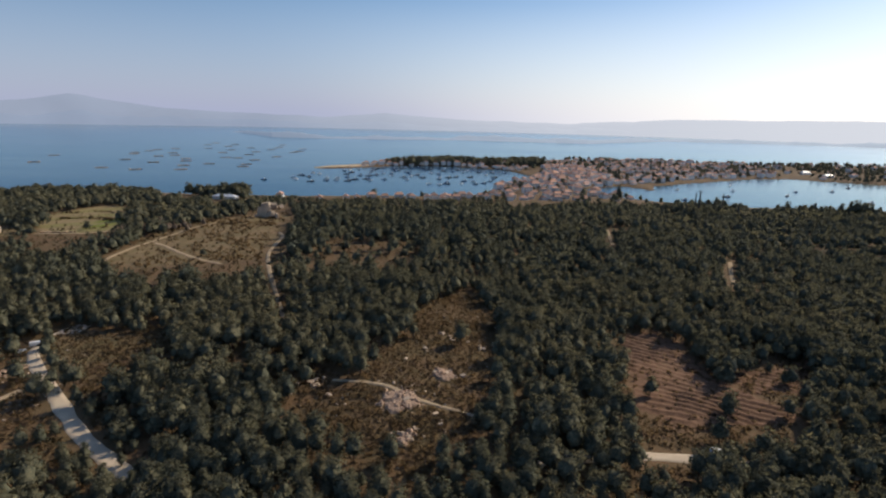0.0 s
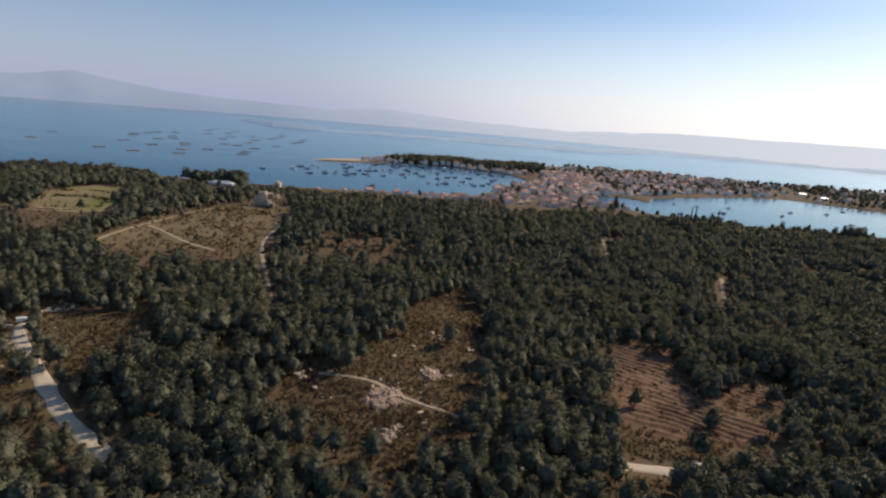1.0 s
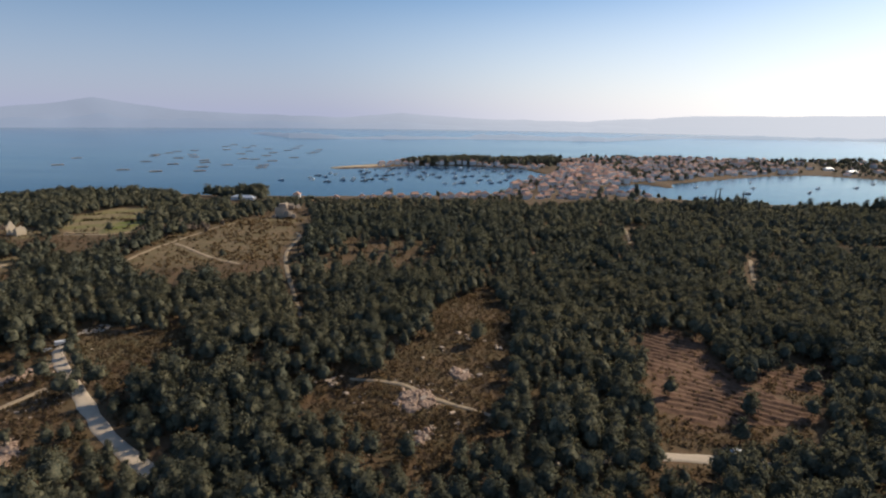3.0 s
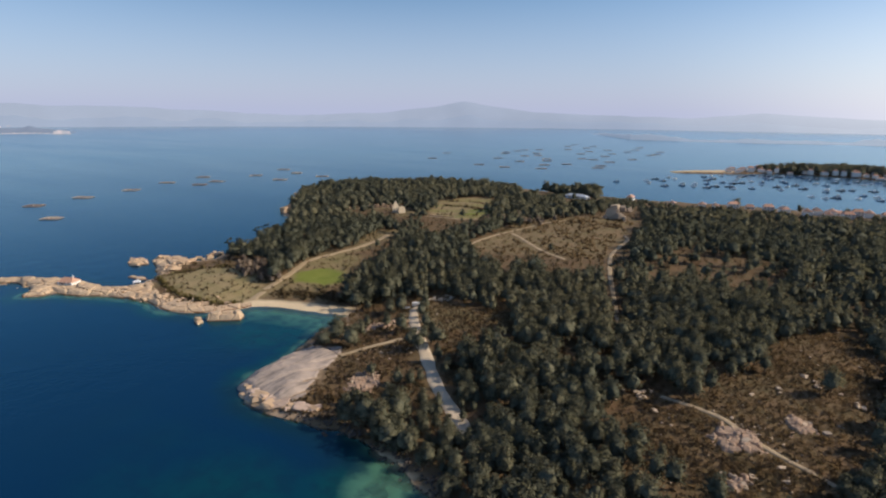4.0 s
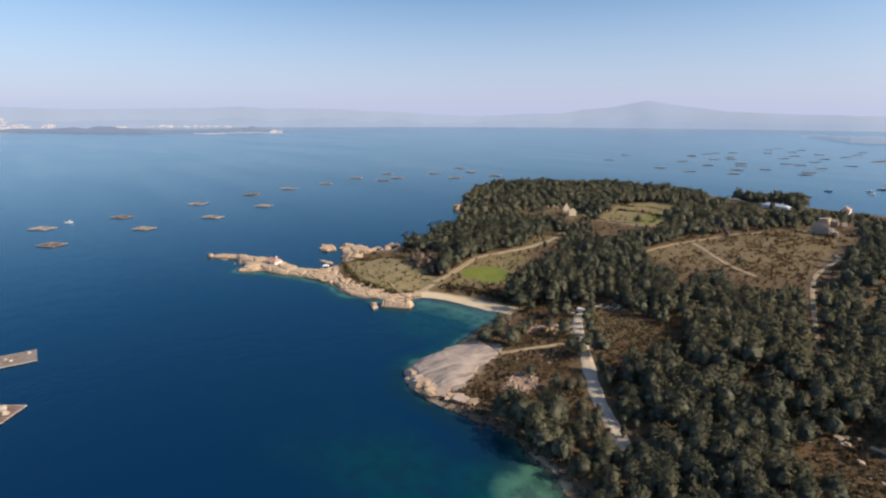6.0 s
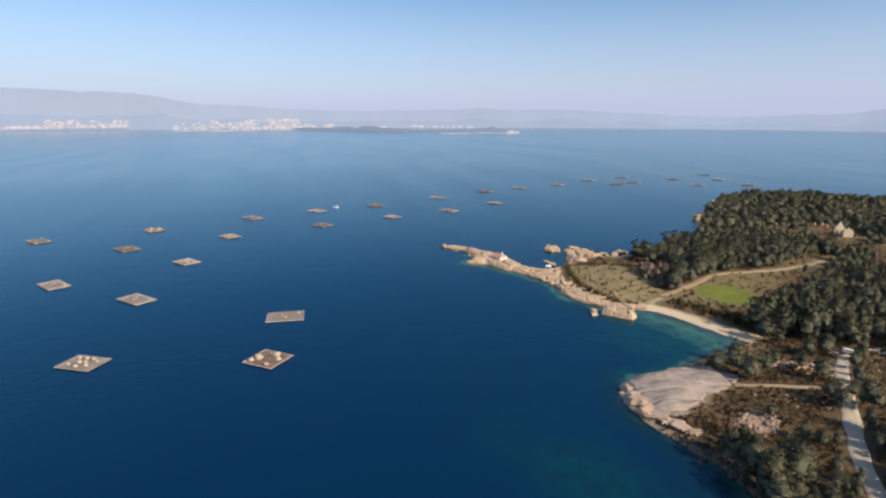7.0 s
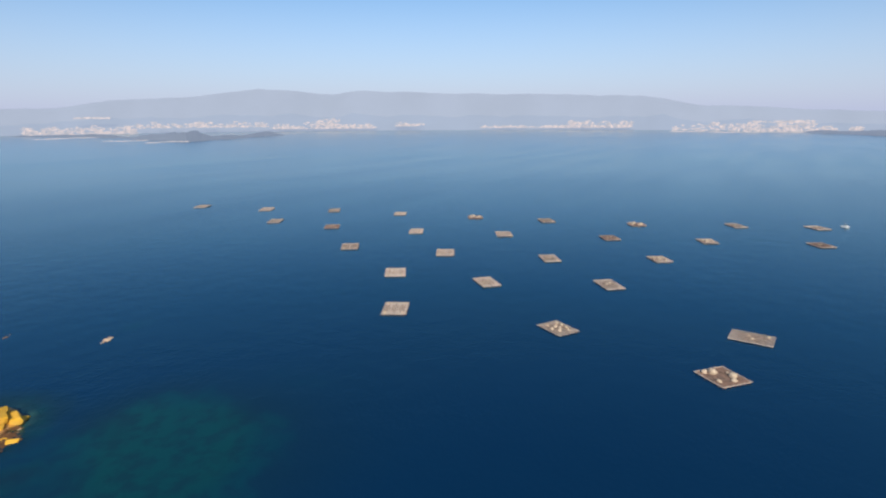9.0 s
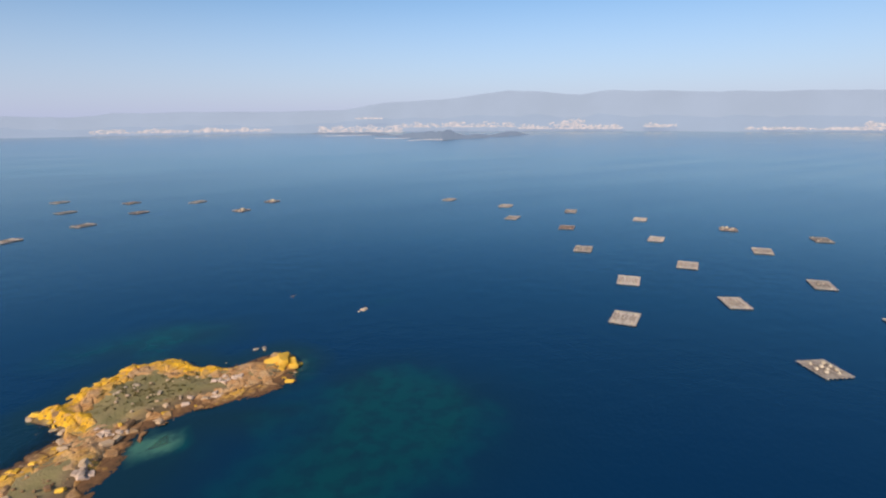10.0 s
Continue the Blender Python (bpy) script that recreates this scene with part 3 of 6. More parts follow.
point = np.maximum(ramp(-392 - gx, 0, 12) * (gy < 196), ramp(-296 - gx, 0, 10) * (gy < 262) * ramp(13 - np.abs(main_d) + edge, 0, 8)) * (main_d > -12)
coast_rock = ramp(7 - np.abs(main_d - 2) + 0.6 * edge, 0, 5) * (np.hypot(gx, gy) < 800)
isle_d = shore_distance(gx, gy, ISLET)
rock = np.clip(np.maximum.reduce([point, coast_rock, in_poly(SLAB, 3), ramp(isle_d + 3, 0, 3) * ramp(9 - isle_d + edge, 0, 4)]), 0, 1)
floats(ground_me, "sand", sand)
# takes pale rock colour off the shore where growth and tree shade darken it
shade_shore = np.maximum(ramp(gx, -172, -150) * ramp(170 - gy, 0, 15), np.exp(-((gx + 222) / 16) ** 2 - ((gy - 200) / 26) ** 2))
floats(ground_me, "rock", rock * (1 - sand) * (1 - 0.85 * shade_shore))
floats(ground_me, "weed", np.maximum(ramp(-0.15 - gz, 0, 0.8), ramp(0.7 - gz, 0, 0.5) * (isle_d > -9) * 0.7) * (1 - sand) * 0.9)
floats(ground_me, "lichen", ramp(isle_d, -1, 1) * ramp(7.5 - isle_d + edge, 0, 4) * ramp(0.45 * gx - gy + edge * 2, 236, 262))
floats(ground_me, "meadow", np.clip(np.maximum.reduce([in_poly(MEADOW), in_poly(UPPER) * 0.75, in_poly(TRACK_SIDE) * 0.6, in_poly(FIELD_BACK) * 0.5, in_poly(HEATH_UP, 8) * (0.4 + 0.3 * ramp(vnoise(gx, gy, 24, 37), 0, 0.6)), in_poly(RUIN_YARD) * 0.8, in_poly(HEATH_MID, 8) * 0.1, in_poly(HEATH_LEFT) * 0.5, ramp(isle_d, 3, 8) * 0.8]), 0, 1))
floats(ground_me, "grass", np.clip(np.maximum.reduce([in_poly(FIELD, 2), in_poly(FIELD_BACK) * 0.12, ramp(isle_d, 3, 8) * 0.16, in_poly(UPPER_GREEN, 3) * 0.95 * (0.35 + 0.65 * ramp(np.sin((0.55 * gx - 0.83 * gy) / 4.2), -0.2, 0.4)), in_poly(UPPER, 3) * 0.36 * ramp(np.sin((0.55 * gx - 0.83 * gy) / 6.5 + 1.2), 0.0, 0.6)]), 0, 1) * 0.95)
floats(ground_me, "bare", np.clip(np.maximum(in_poly(CLEARING, 6), in_poly(CLEARING_FAR, 6)) * (0.6 + 0.4 * vnoise(gx, gy, 9, 71)), 0, 1))
tagged(new("ground", ground_me), "coastal heath, sand and granite ground running under the sea", "ground", kind="structure")

wx, wy, wz, faces = sheet("water", steps(-560, 140, 5.2), steps(-440, 320, 5.2), 0.0)
water_me = mesh_np("water", np.stack([wx, wy, wz], 1), faces, WATER, True)
floats(water_me, "depth", np.maximum(-height(wx, wy), 0))
wave_edge = fbm(wx, wy, 24, 63, 4)
green_bed = 0.8 * np.exp(-(((wx - 25) / 70) ** 2 + ((wy + 335) / 28) ** 2)) + 1.25 * np.exp(-(((wx + 107) / 40) ** 2 + ((wy + 200) / 42) ** 2)) + 0.75 * np.exp(-(((wx + 55) / 60) ** 2 + ((wy + 158) / 34) ** 2)) + 0.8 * np.exp(-(((wx + 160) / 20) ** 2 + ((wy + 320) / 13) ** 2)) + 2.0 * np.exp(-((wx + 11) ** 2 + (wy + 217) ** 2) / 9 ** 2) + 0.9 * np.exp(-(((wx + 245) / 55) ** 2 + ((wy - 186) / 42) ** 2)) + 0.85 * np.exp(-(((wx + 150) / 100) ** 2 + ((wy - 92) / 52) ** 2))
bed = np.maximum.reduce([ramp(36 - line_distance(wx, wy, BEACH) + 16 * wave_edge, 0, 12) * (1 - 0.85 * ramp(vnoise(wx, wy, 17, 64), 0.15, 0.5) * ramp(line_distance(wx, wy, BEACH), 9, 15)), ramp(np.exp(-((wx + 110) ** 2 + (wy - 108) ** 2) / 38 ** 2) + 0.3 * wave_edge, 0.25, 0.6), ramp(green_bed + 0.45 * wave_edge, 0.3, 0.75), 0.75 * ramp(15 - line_distance(wx, wy, POINT_SOUTH) + 8 * wave_edge, 0, 8)])
floats(water_me, "sandbed", np.clip(bed, 0, 1))
# ripples fade with distance: the paler far sea stands in for haze
floats(water_me, "ripple", (0.24 + 0.06 * vnoise(wx, wy, 140, 67) + 0.07 * vnoise(0.35 * wx + 0.2 * wy, wy - 0.4 * wx, 45, 69)) * (1 - ramp(np.hypot(wx, wy), 250, 1800)) + 0.03)
tagged(new("water", water_me), "deep blue bay water with turquoise shallows", "sea", kind="structure")


# ---- hills and shores far across the bay ----
SKYLINE = [(-60, 0.3), (-35, 0.35), (-22, 0.2), (-12, -0.5), (-3, -0.4), (1, -0.15), (6, 0.1), (12, -0.35), (17, -0.3), (22, -0.1), (26, 0.0), (30, 0.62), (33.2, 1.03),
           (36.5, 0.5), (41, -0.05), (49, -0.4), (62, 0.2), (72, 0.4), (85, 0.15), (92, 0.45), (99, 0.85), (104, 1.7), (109, 1.92), (122, 2.15), (131, 2.42), (134, 2.1),
           (140.7, 2.58), (146, 1.78), (153, 1.35), (157, 0.7), (168, 0.63), (177, 0.5), (180, 0.2), (200, 0.4), (240, 0.6), (300, 0.3)]


def ridge(name, radius, tops, mat, label, wob):
    ang = np.arange(-60, 300, 0.3)
    el = np.interp(ang, [a for a, _ in tops], [e for _, e in tops])
    top = H + radius * np.tan(np.radians(el)) + wob * fbm(ang * 40, ang * 0, 120, 81, 4)
    rows = []
    for k, (r, f) in enumerate(((radius, 0.0), (radius + 30, 0.45), (radius + 70, 0.8), (radius + 110, 1.0))):
        z = np.where(top > 0, top, 0.5) * f + (6 * fbm(ang * 30, ang * 0 + 50 * k, 60, 90 + k) if 0 < f < 1 else 0)
        rows.append(np.stack([-np.sin(np.radians(ang)) * r, np.cos(np.radians(ang)) * r, z], 1))
    n = len(ang)
    i = np.arange(n)
    j = (i + 1) % n
    faces = np.concatenate([np.stack([k * n + j, k * n + i, (k + 1) * n + i, (k + 1) * n + j], 1) for k in range(3)])
    tagged(new(name, mesh_np(name, np.concatenate(rows), faces, mat, True)), label, "hills", kind="structure")


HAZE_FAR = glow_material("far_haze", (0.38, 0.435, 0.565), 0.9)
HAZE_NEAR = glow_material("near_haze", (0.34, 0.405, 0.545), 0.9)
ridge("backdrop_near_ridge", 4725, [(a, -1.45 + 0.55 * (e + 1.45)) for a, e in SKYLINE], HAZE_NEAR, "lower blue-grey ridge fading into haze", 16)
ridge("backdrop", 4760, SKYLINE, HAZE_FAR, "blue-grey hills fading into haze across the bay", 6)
# capes glow as well, in a dark, a dim and a sunward haze tint
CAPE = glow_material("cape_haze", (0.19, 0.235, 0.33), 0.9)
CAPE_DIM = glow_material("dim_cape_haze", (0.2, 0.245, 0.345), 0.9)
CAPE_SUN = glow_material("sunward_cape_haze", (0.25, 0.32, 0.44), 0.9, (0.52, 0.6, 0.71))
# far walls, roof and beaches glow: sunlit haze is put into their emission
FAR_WALL_GLOW, fw_nt, fw = material("far_wall_glow", 1.0)
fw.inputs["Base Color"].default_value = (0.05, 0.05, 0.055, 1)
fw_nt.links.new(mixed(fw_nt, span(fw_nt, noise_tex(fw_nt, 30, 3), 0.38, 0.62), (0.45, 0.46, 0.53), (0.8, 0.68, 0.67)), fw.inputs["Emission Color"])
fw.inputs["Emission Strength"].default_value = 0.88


def cape(name, line, top, mat, label, seed):
    """A low wooded shore far off, along a line of (yaw, distance)."""
    ang = np.arange(line[0][0], line[-1][0], 0.06)
    dist = np.interp(ang, [a for a, _ in line], [r for _, r in line])
    taper = ramp(ang, ang[0], ang[0] + 1.2) * ramp(-ang, -ang[-1], -ang[-1] + 1.2)
    rows = []
    for r, f in ((0, 0.0), (12, 0.25), (60, 0.9), (110, 1.0), (200, 0.0)):
        z = f * top * taper * (0.85 + 0.26 * fbm(ang, ang * 0 + r, 0.9, seed, 4)) * (0.75 + 0.45 * vnoise(ang, ang * 0, 2.3, seed)) - (0.5 if f == 0 else 0)
        rows.append(np.stack([-np.sin(np.radians(ang)) * (dist + r), np.cos(np.radians(ang)) * (dist + r), z], 1))
    n, i = len(ang), np.arange(len(ang) - 1)
    faces = np.concatenate([np.stack([k * n + i + 1, k * n + i, (k + 1) * n + i, (k + 1) * n + i + 1], 1) for k in range(4)])
    tagged(new(name, mesh_np(name, np.concatenate(rows), faces, mat, True)), label, "shore", kind="structure")


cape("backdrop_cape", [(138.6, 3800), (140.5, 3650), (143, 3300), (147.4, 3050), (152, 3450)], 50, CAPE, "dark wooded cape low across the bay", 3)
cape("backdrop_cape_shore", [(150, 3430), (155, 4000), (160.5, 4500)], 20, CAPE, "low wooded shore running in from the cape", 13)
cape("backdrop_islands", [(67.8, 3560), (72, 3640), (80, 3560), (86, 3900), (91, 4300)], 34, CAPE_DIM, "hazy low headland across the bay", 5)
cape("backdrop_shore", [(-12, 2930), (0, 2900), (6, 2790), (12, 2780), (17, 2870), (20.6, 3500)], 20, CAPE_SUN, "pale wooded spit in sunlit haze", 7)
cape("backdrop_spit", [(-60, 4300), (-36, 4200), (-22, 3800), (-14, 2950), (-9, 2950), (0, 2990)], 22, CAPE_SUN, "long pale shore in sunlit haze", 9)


def box_cloud(name, spots, mat, label, category):
    """Far buildings, joined: spots of x, y, z, width, depth, height, turn."""
    base = np.array([(sx, sy, sz) for sz in (0, 1) for sy in (-.5, .5) for sx in (-.5, .5)])
    quads = np.array([(0, 1, 5, 4), (1, 3, 7, 5), (3, 2, 6, 7), (2, 0, 4, 6), (4, 5, 7, 6)])
    v, f = [], []
    for k, (x, y, z, w, d, h, a) in enumerate(spots):
        p = base * (w, d, h)
        c, s = math.cos(a), math.sin(a)
        v.append(np.stack([x + c * p[:, 0] - s * p[:, 1], y + s * p[:, 0] + c * p[:, 1], z + p[:, 2]], 1))
        f.append(quads + 8 * k)
    tagged(new(name, mesh_np(name, np.concatenate(v), np.concatenate(f), mat)), label, category, kind="stuff")


# yaw from and to, distance, height above the sea from and to, houses
TOWNS = [(151.3, 159.5, 4650, 6, 62, 420), (140, 151.3, 4640, 40, 84, 330), (129.8, 139.8, 4690, 22, 56, 420), (133.3, 136.6, 4690, 45, 104, 130),
         (125, 127.8, 4690, 36, 62, 90), (111, 119.3, 4690, 20, 38, 330), (104.8, 111, 4690, 20, 72, 330), (96.1, 101.2, 4600, 4, 70, 150), (88.5, 96.5, 4620, 4, 62, 420),
         (90, 95, 4680, 60, 74, 110), (86.8, 87.9, 4640, 8, 44, 50), (81.2, 85.2, 4250, 2, 26, 70), (163.9, 178.9, 4690, 20, 52, 520), (72, 80, 4690, 8, 24, 60)]
spots = []
for y0, y1, far, z0, z1, n in TOWNS:
    for _ in range(n):
        a = radians(rng.uniform(y0, y1))
        clump = 0.5 + 0.5 * vnoise(np.array([math.degrees(a)]), np.array([0.0]), 0.8, 15)[0]
        if rng.uniform() > 0.25 + 0.9 * clump:
            continue
        r = far + rng.uniform(-50, 20)
        z = z0 + rng.uniform(0, 1) ** 1.5 * (z1 - z0) * (0.45 + 0.6 * clump)
        spots.append((-math.sin(a) * r, math.cos(a) * r, z - 4, rng.uniform(8, 30), 10, rng.uniform(4, 10), a))
# a long pale roof above the town, and sandy beaches under the capes
for y0, y1, far, z, h in ((153.2, 155.7, 4690, 108, 11), (147.2, 150.5, 3000, 0, 4), (150.5, 154, 3330, 0, 4), (154, 158.8, 3900, 0, 4), (68.3, 76, 3480, 0, 4), (68.4, 69.4, 3470, 3, 14), (96.1, 101.2, 4240, 0, 5), (88.6, 96.2, 4330, 0, 6)):
    for k in np.arange(y0, y1, 0.22):
        a = radians(k + 0.11)
        turn = 70 * math.sin(k * 0.9)
        spots.append((-math.sin(a) * (far + turn * (z == 0)), math.cos(a) * (far + turn * (z == 0)), z - 1, far * 0.0048, 8, h * rng.uniform(0.7, 1.1), a))
box_cloud("far_town", spots, FAR_WALL_GLOW, "pale far towns strung along the opposite shore", "town")


# ---- roads and tracks ----
def smooth_line(pts, step=1.5):
    p = np.array(pts, float)
    for _ in range(3):
        q = np.empty((2 * len(p) - 2, 2))
        q[0::2], q[1::2] = 0.75 * p[:-1] + 0.25 * p[1:], 0.25 * p[:-1] + 0.75 * p[1:]
        p = np.concatenate([p[:1], q, p[-1:]])
    s = np.concatenate([[0], np.cumsum(np.hypot(*np.diff(p, axis=0).T))])
    t = np.arange(0, s[-1], step)
    return np.stack([np.interp(t, s, p[:, 0]), np.interp(t, s, p[:, 1])], 1)


def strip(name, pts, width, mat, label, lift=0.14):
    c = smooth_line(pts)
    d = np.gradient(c, axis=0)
    d /= np.linalg.norm(d, axis=1)[:, None] + 1e-9
    side = np.stack([-d[:, 1], d[:, 0]], 1)
    w = width / 2 * (1 + 0.22 * vnoise(c[:, 0], c[:, 1], 7, 5))
    across = np.array([-1.25, -1, -0.5, 0, 0.5, 1, 1.25])
    rise = np.array([-0.5, 0, 0.03, 0.07, 0.03, 0, -0.5])
    z = np.max([height(c[:, 0] + side[:, 0] * w * k, c[:, 1] + side[:, 1] * w * k) for k in (-1, 0, 1)], axis=0) + lift
    def level(k):
        u, v = c[:, 0] + side[:, 0] * w * k, c[:, 1] + side[:, 1] * w * k
        return np.stack([u, v, 0.35 * z + 0.65 * (height(u, v) + lift)], 1)
    rows = np.stack([level(k) + (0, 0, r) for k, r in zip(across, rise)], 1)
    n, i = len(across), np.arange(len(c) - 1)
    faces = np.concatenate([np.stack([i * n + k, i * n + k + 1, (i + 1) * n + k + 1, (i + 1) * n + k], 1) for k in range(n - 1)])
    tagged(new(name, mesh_np(name, rows.reshape(-1, 3), faces[:, ::-1], mat, True)), label, "road", kind="structure")


strip("road", ROAD, 5.2, GRAVEL, "pale gravel road running through the pines")
strip("road_east", ROAD_EAST, 4.6, GRAVEL, "pale gravel road half hidden by pines")
for k, pts in enumerate(TRACKS):
    strip(f"track_{k + 1}", pts, 1.8 if k == 6 else 4.6 if k == 1 else 2.8, TRACK_EARTH, "sandy earth track through the heath")


def drape(name, poly, step, lift, mat, smooth=True, margin=1.5, ragged=1.2):
    """A patch laid over the ground inside an outline."""
    p = np.array(poly, float)
    xs, ys = np.arange(p[:, 0].min() - margin, p[:, 0].max() + margin, step), np.arange(p[:, 1].min() - margin, p[:, 1].max() + margin, step)
    x, y = np.meshgrid(xs, ys)
    d = shore_distance(x, y, poly) + ragged * fbm(x, y, 6 + 2 * ragged, 77)
    z = height(x, y) + lift(x, y, d)
    keep = d > -margin
    idx = np.full(x.shape, -1)
    idx[keep] = np.arange(keep.sum())
    q = np.stack([idx[:-1, :-1], idx[:-1, 1:], idx[1:, 1:], idx[1:, :-1]], -1).reshape(-1, 4)
    return mesh_np(name, np.stack([x[keep], y[keep], z[keep]], 1), q[(q >= 0).all(1)], mat, smooth)


def slab_lift(x, y, d):
    joints = np.minimum(np.abs(((x * 0.95 - y * 0.3 + 3.5 * vnoise(x, y, 17, 3)) / 8.5) % 1 - 0.5), np.abs(((x * 0.2 + y * 0.95 + 6 * vnoise(x, y, 16, 8)) / 37) % 1 - 0.5) * 4.2)
    return -0.8 + 1.4 * ramp(d, -1.5, 1.0) + 0.7 * ramp(d, 2, 9) - (0.45 + 0.9 * ramp(9 - d, 0, 7)) * np.exp(-(joints / 0.06) ** 2) + 0.4 * fbm(x, y, 9, 13) + 0.12 * fbm(x, y, 2.2, 19)


def outcrop_lift(x, y, d):
    b, h = blocks(x * 0.8, y * 1.2, 5.4, 23)
    s, g = blocks(x * 1.3, y, 2.2, 29)
    return -0.9 + 0.6 * ramp(d, -1, 4) + 1.7 * np.clip(1.7 * b, 0, 1) * (0.2 + 0.8 * h) * ramp(d, -1.5, 2) + 0.75 * s * g - 0.5 * np.exp(-(b / 0.3) ** 2) + 0.3 * fbm(x, y, 5, 27)


def slab_granite():
    """Pale granite with long dark water streaks along the slope and pinkish worn patches."""
    m, nt, p = material("slab_granite", 0.9)
    co = nt.nodes.new("ShaderNodeTexCoord")
    mp = nt.nodes.new("ShaderNodeMapping")
    mp.inputs["Rotation"].default_value, mp.inputs["Scale"].default_value = (0, 0, radians(-18)), (0.55, 0.07, 0.3)
    nt.links.new(co.outputs["Object"], mp.inputs["Vector"])
    streak = node(nt, "ShaderNodeTexNoise", Scale=1.0, Detail=6.0)
    nt.links.new(mp.outputs[0], streak.inputs["Vector"])
    col = mixed(nt, span(nt, noise_tex(nt, 7, 5), 0.35, 0.65), (0.45, 0.355, 0.285), (0.33, 0.27, 0.228))
    col = mixed(nt, maths(nt, "MULTIPLY", span(nt, streak.outputs["Fac"], 0.5, 0.68), 0.75), col, (0.17, 0.14, 0.115))
    col = mixed(nt, maths(nt, "MULTIPLY", span(nt, noise_tex(nt, 0.7, 6), 0.5, 0.75), 0.5), col, (0.25, 0.2, 0.16))
    nt.links.new(col, p.inputs["Base Color"])
    bumped(nt, p, noise_tex(nt, 1.1, 6), 0.6, 0.25)
    return m


SLAB_STONE = slab_granite()
tagged(new("granite_slab", drape("granite_slab", SLAB, 0.55, slab_lift, SLAB_STONE)), "broad grey granite slab dome sloping into the sea", "rock")
HEATH_STONE = two_tone("heath_granite", (0.46, 0.32, 0.22), (0.3, 0.2, 0.135), 2.6, 0.5, 0.92, 0.7, 0.25)
PATCHES = [[(-164, 157), (-168, 170), (-158, 177), (-150, 166), (-153, 154)], [(-22, 207), (-10, 207), (-5, 196), (-18, 189), (-25, 197)], [(-4, 226), (6, 226), (8, 215), (0, 211), (-4, 217)],
           [(-200, 212), (-205, 222), (-194, 240), (-188, 236), (-194, 220)], [(-16, 176), (-10, 184), (-7, 176), (-12, 170)]]
for p in PATCHES:
    tagged(new("granite_outcrop", drape("granite_outcrop", p, 0.5, outcrop_lift, HEATH_STONE, False)), "weathered pinkish granite outcrop among low heath", "rock", "heath outcrops")
row_lift = lambda x, y, d: 0.05 + (0.2 + 0.5 * ramp(vnoise(x, y, 17, 9), -0.4, 0.4)) * ramp(d, -1, 3) * (0.75 + 0.75 * np.sin((x * 0.5 + y * 0.87 + 2 * vnoise(x, y, 20, 6)) * 1.45)) + 0.2 * vnoise(x, y, 1.7, 4)
FURROW = two_tone("turned_soil", (0.12, 0.066, 0.04), (0.25, 0.14, 0.08), 4, 0.8, 0.95, 0.5, 0.2)
LAY_BY = [(-201, 270), (-199, 279), (-188, 281), (-189, 272)]
tagged(new("lay_by", drape("lay_by", LAY_BY, 0.7, lambda x, y, d: 0.12 * ramp(d, -1, 1), GRAVEL)), "small pale gravel lay-by beside the wood", "road", kind="structure")
for p in (CLEARING, CLEARING_FAR):
    tagged(new("ploughed_clearing", drape("ploughed_clearing", p, 0.7, row_lift, FURROW, ragged=4.0)), "bare reddish ploughed clearing with long ridges", "field", kind="structure")


# ---- woods ----
def ball(cuts):
    bm = bmesh.new()
    bmesh.ops.create_icosphere(bm, subdivisions=cuts, radius=1.0)
    v, f = np.array([v.co[:] for v in bm.verts]), np.array([[v.index for v in f.verts] for f in bm.faces])
    bm.free()
    return v, f


BALLS = {1: ball(1), 2: ball(2)}


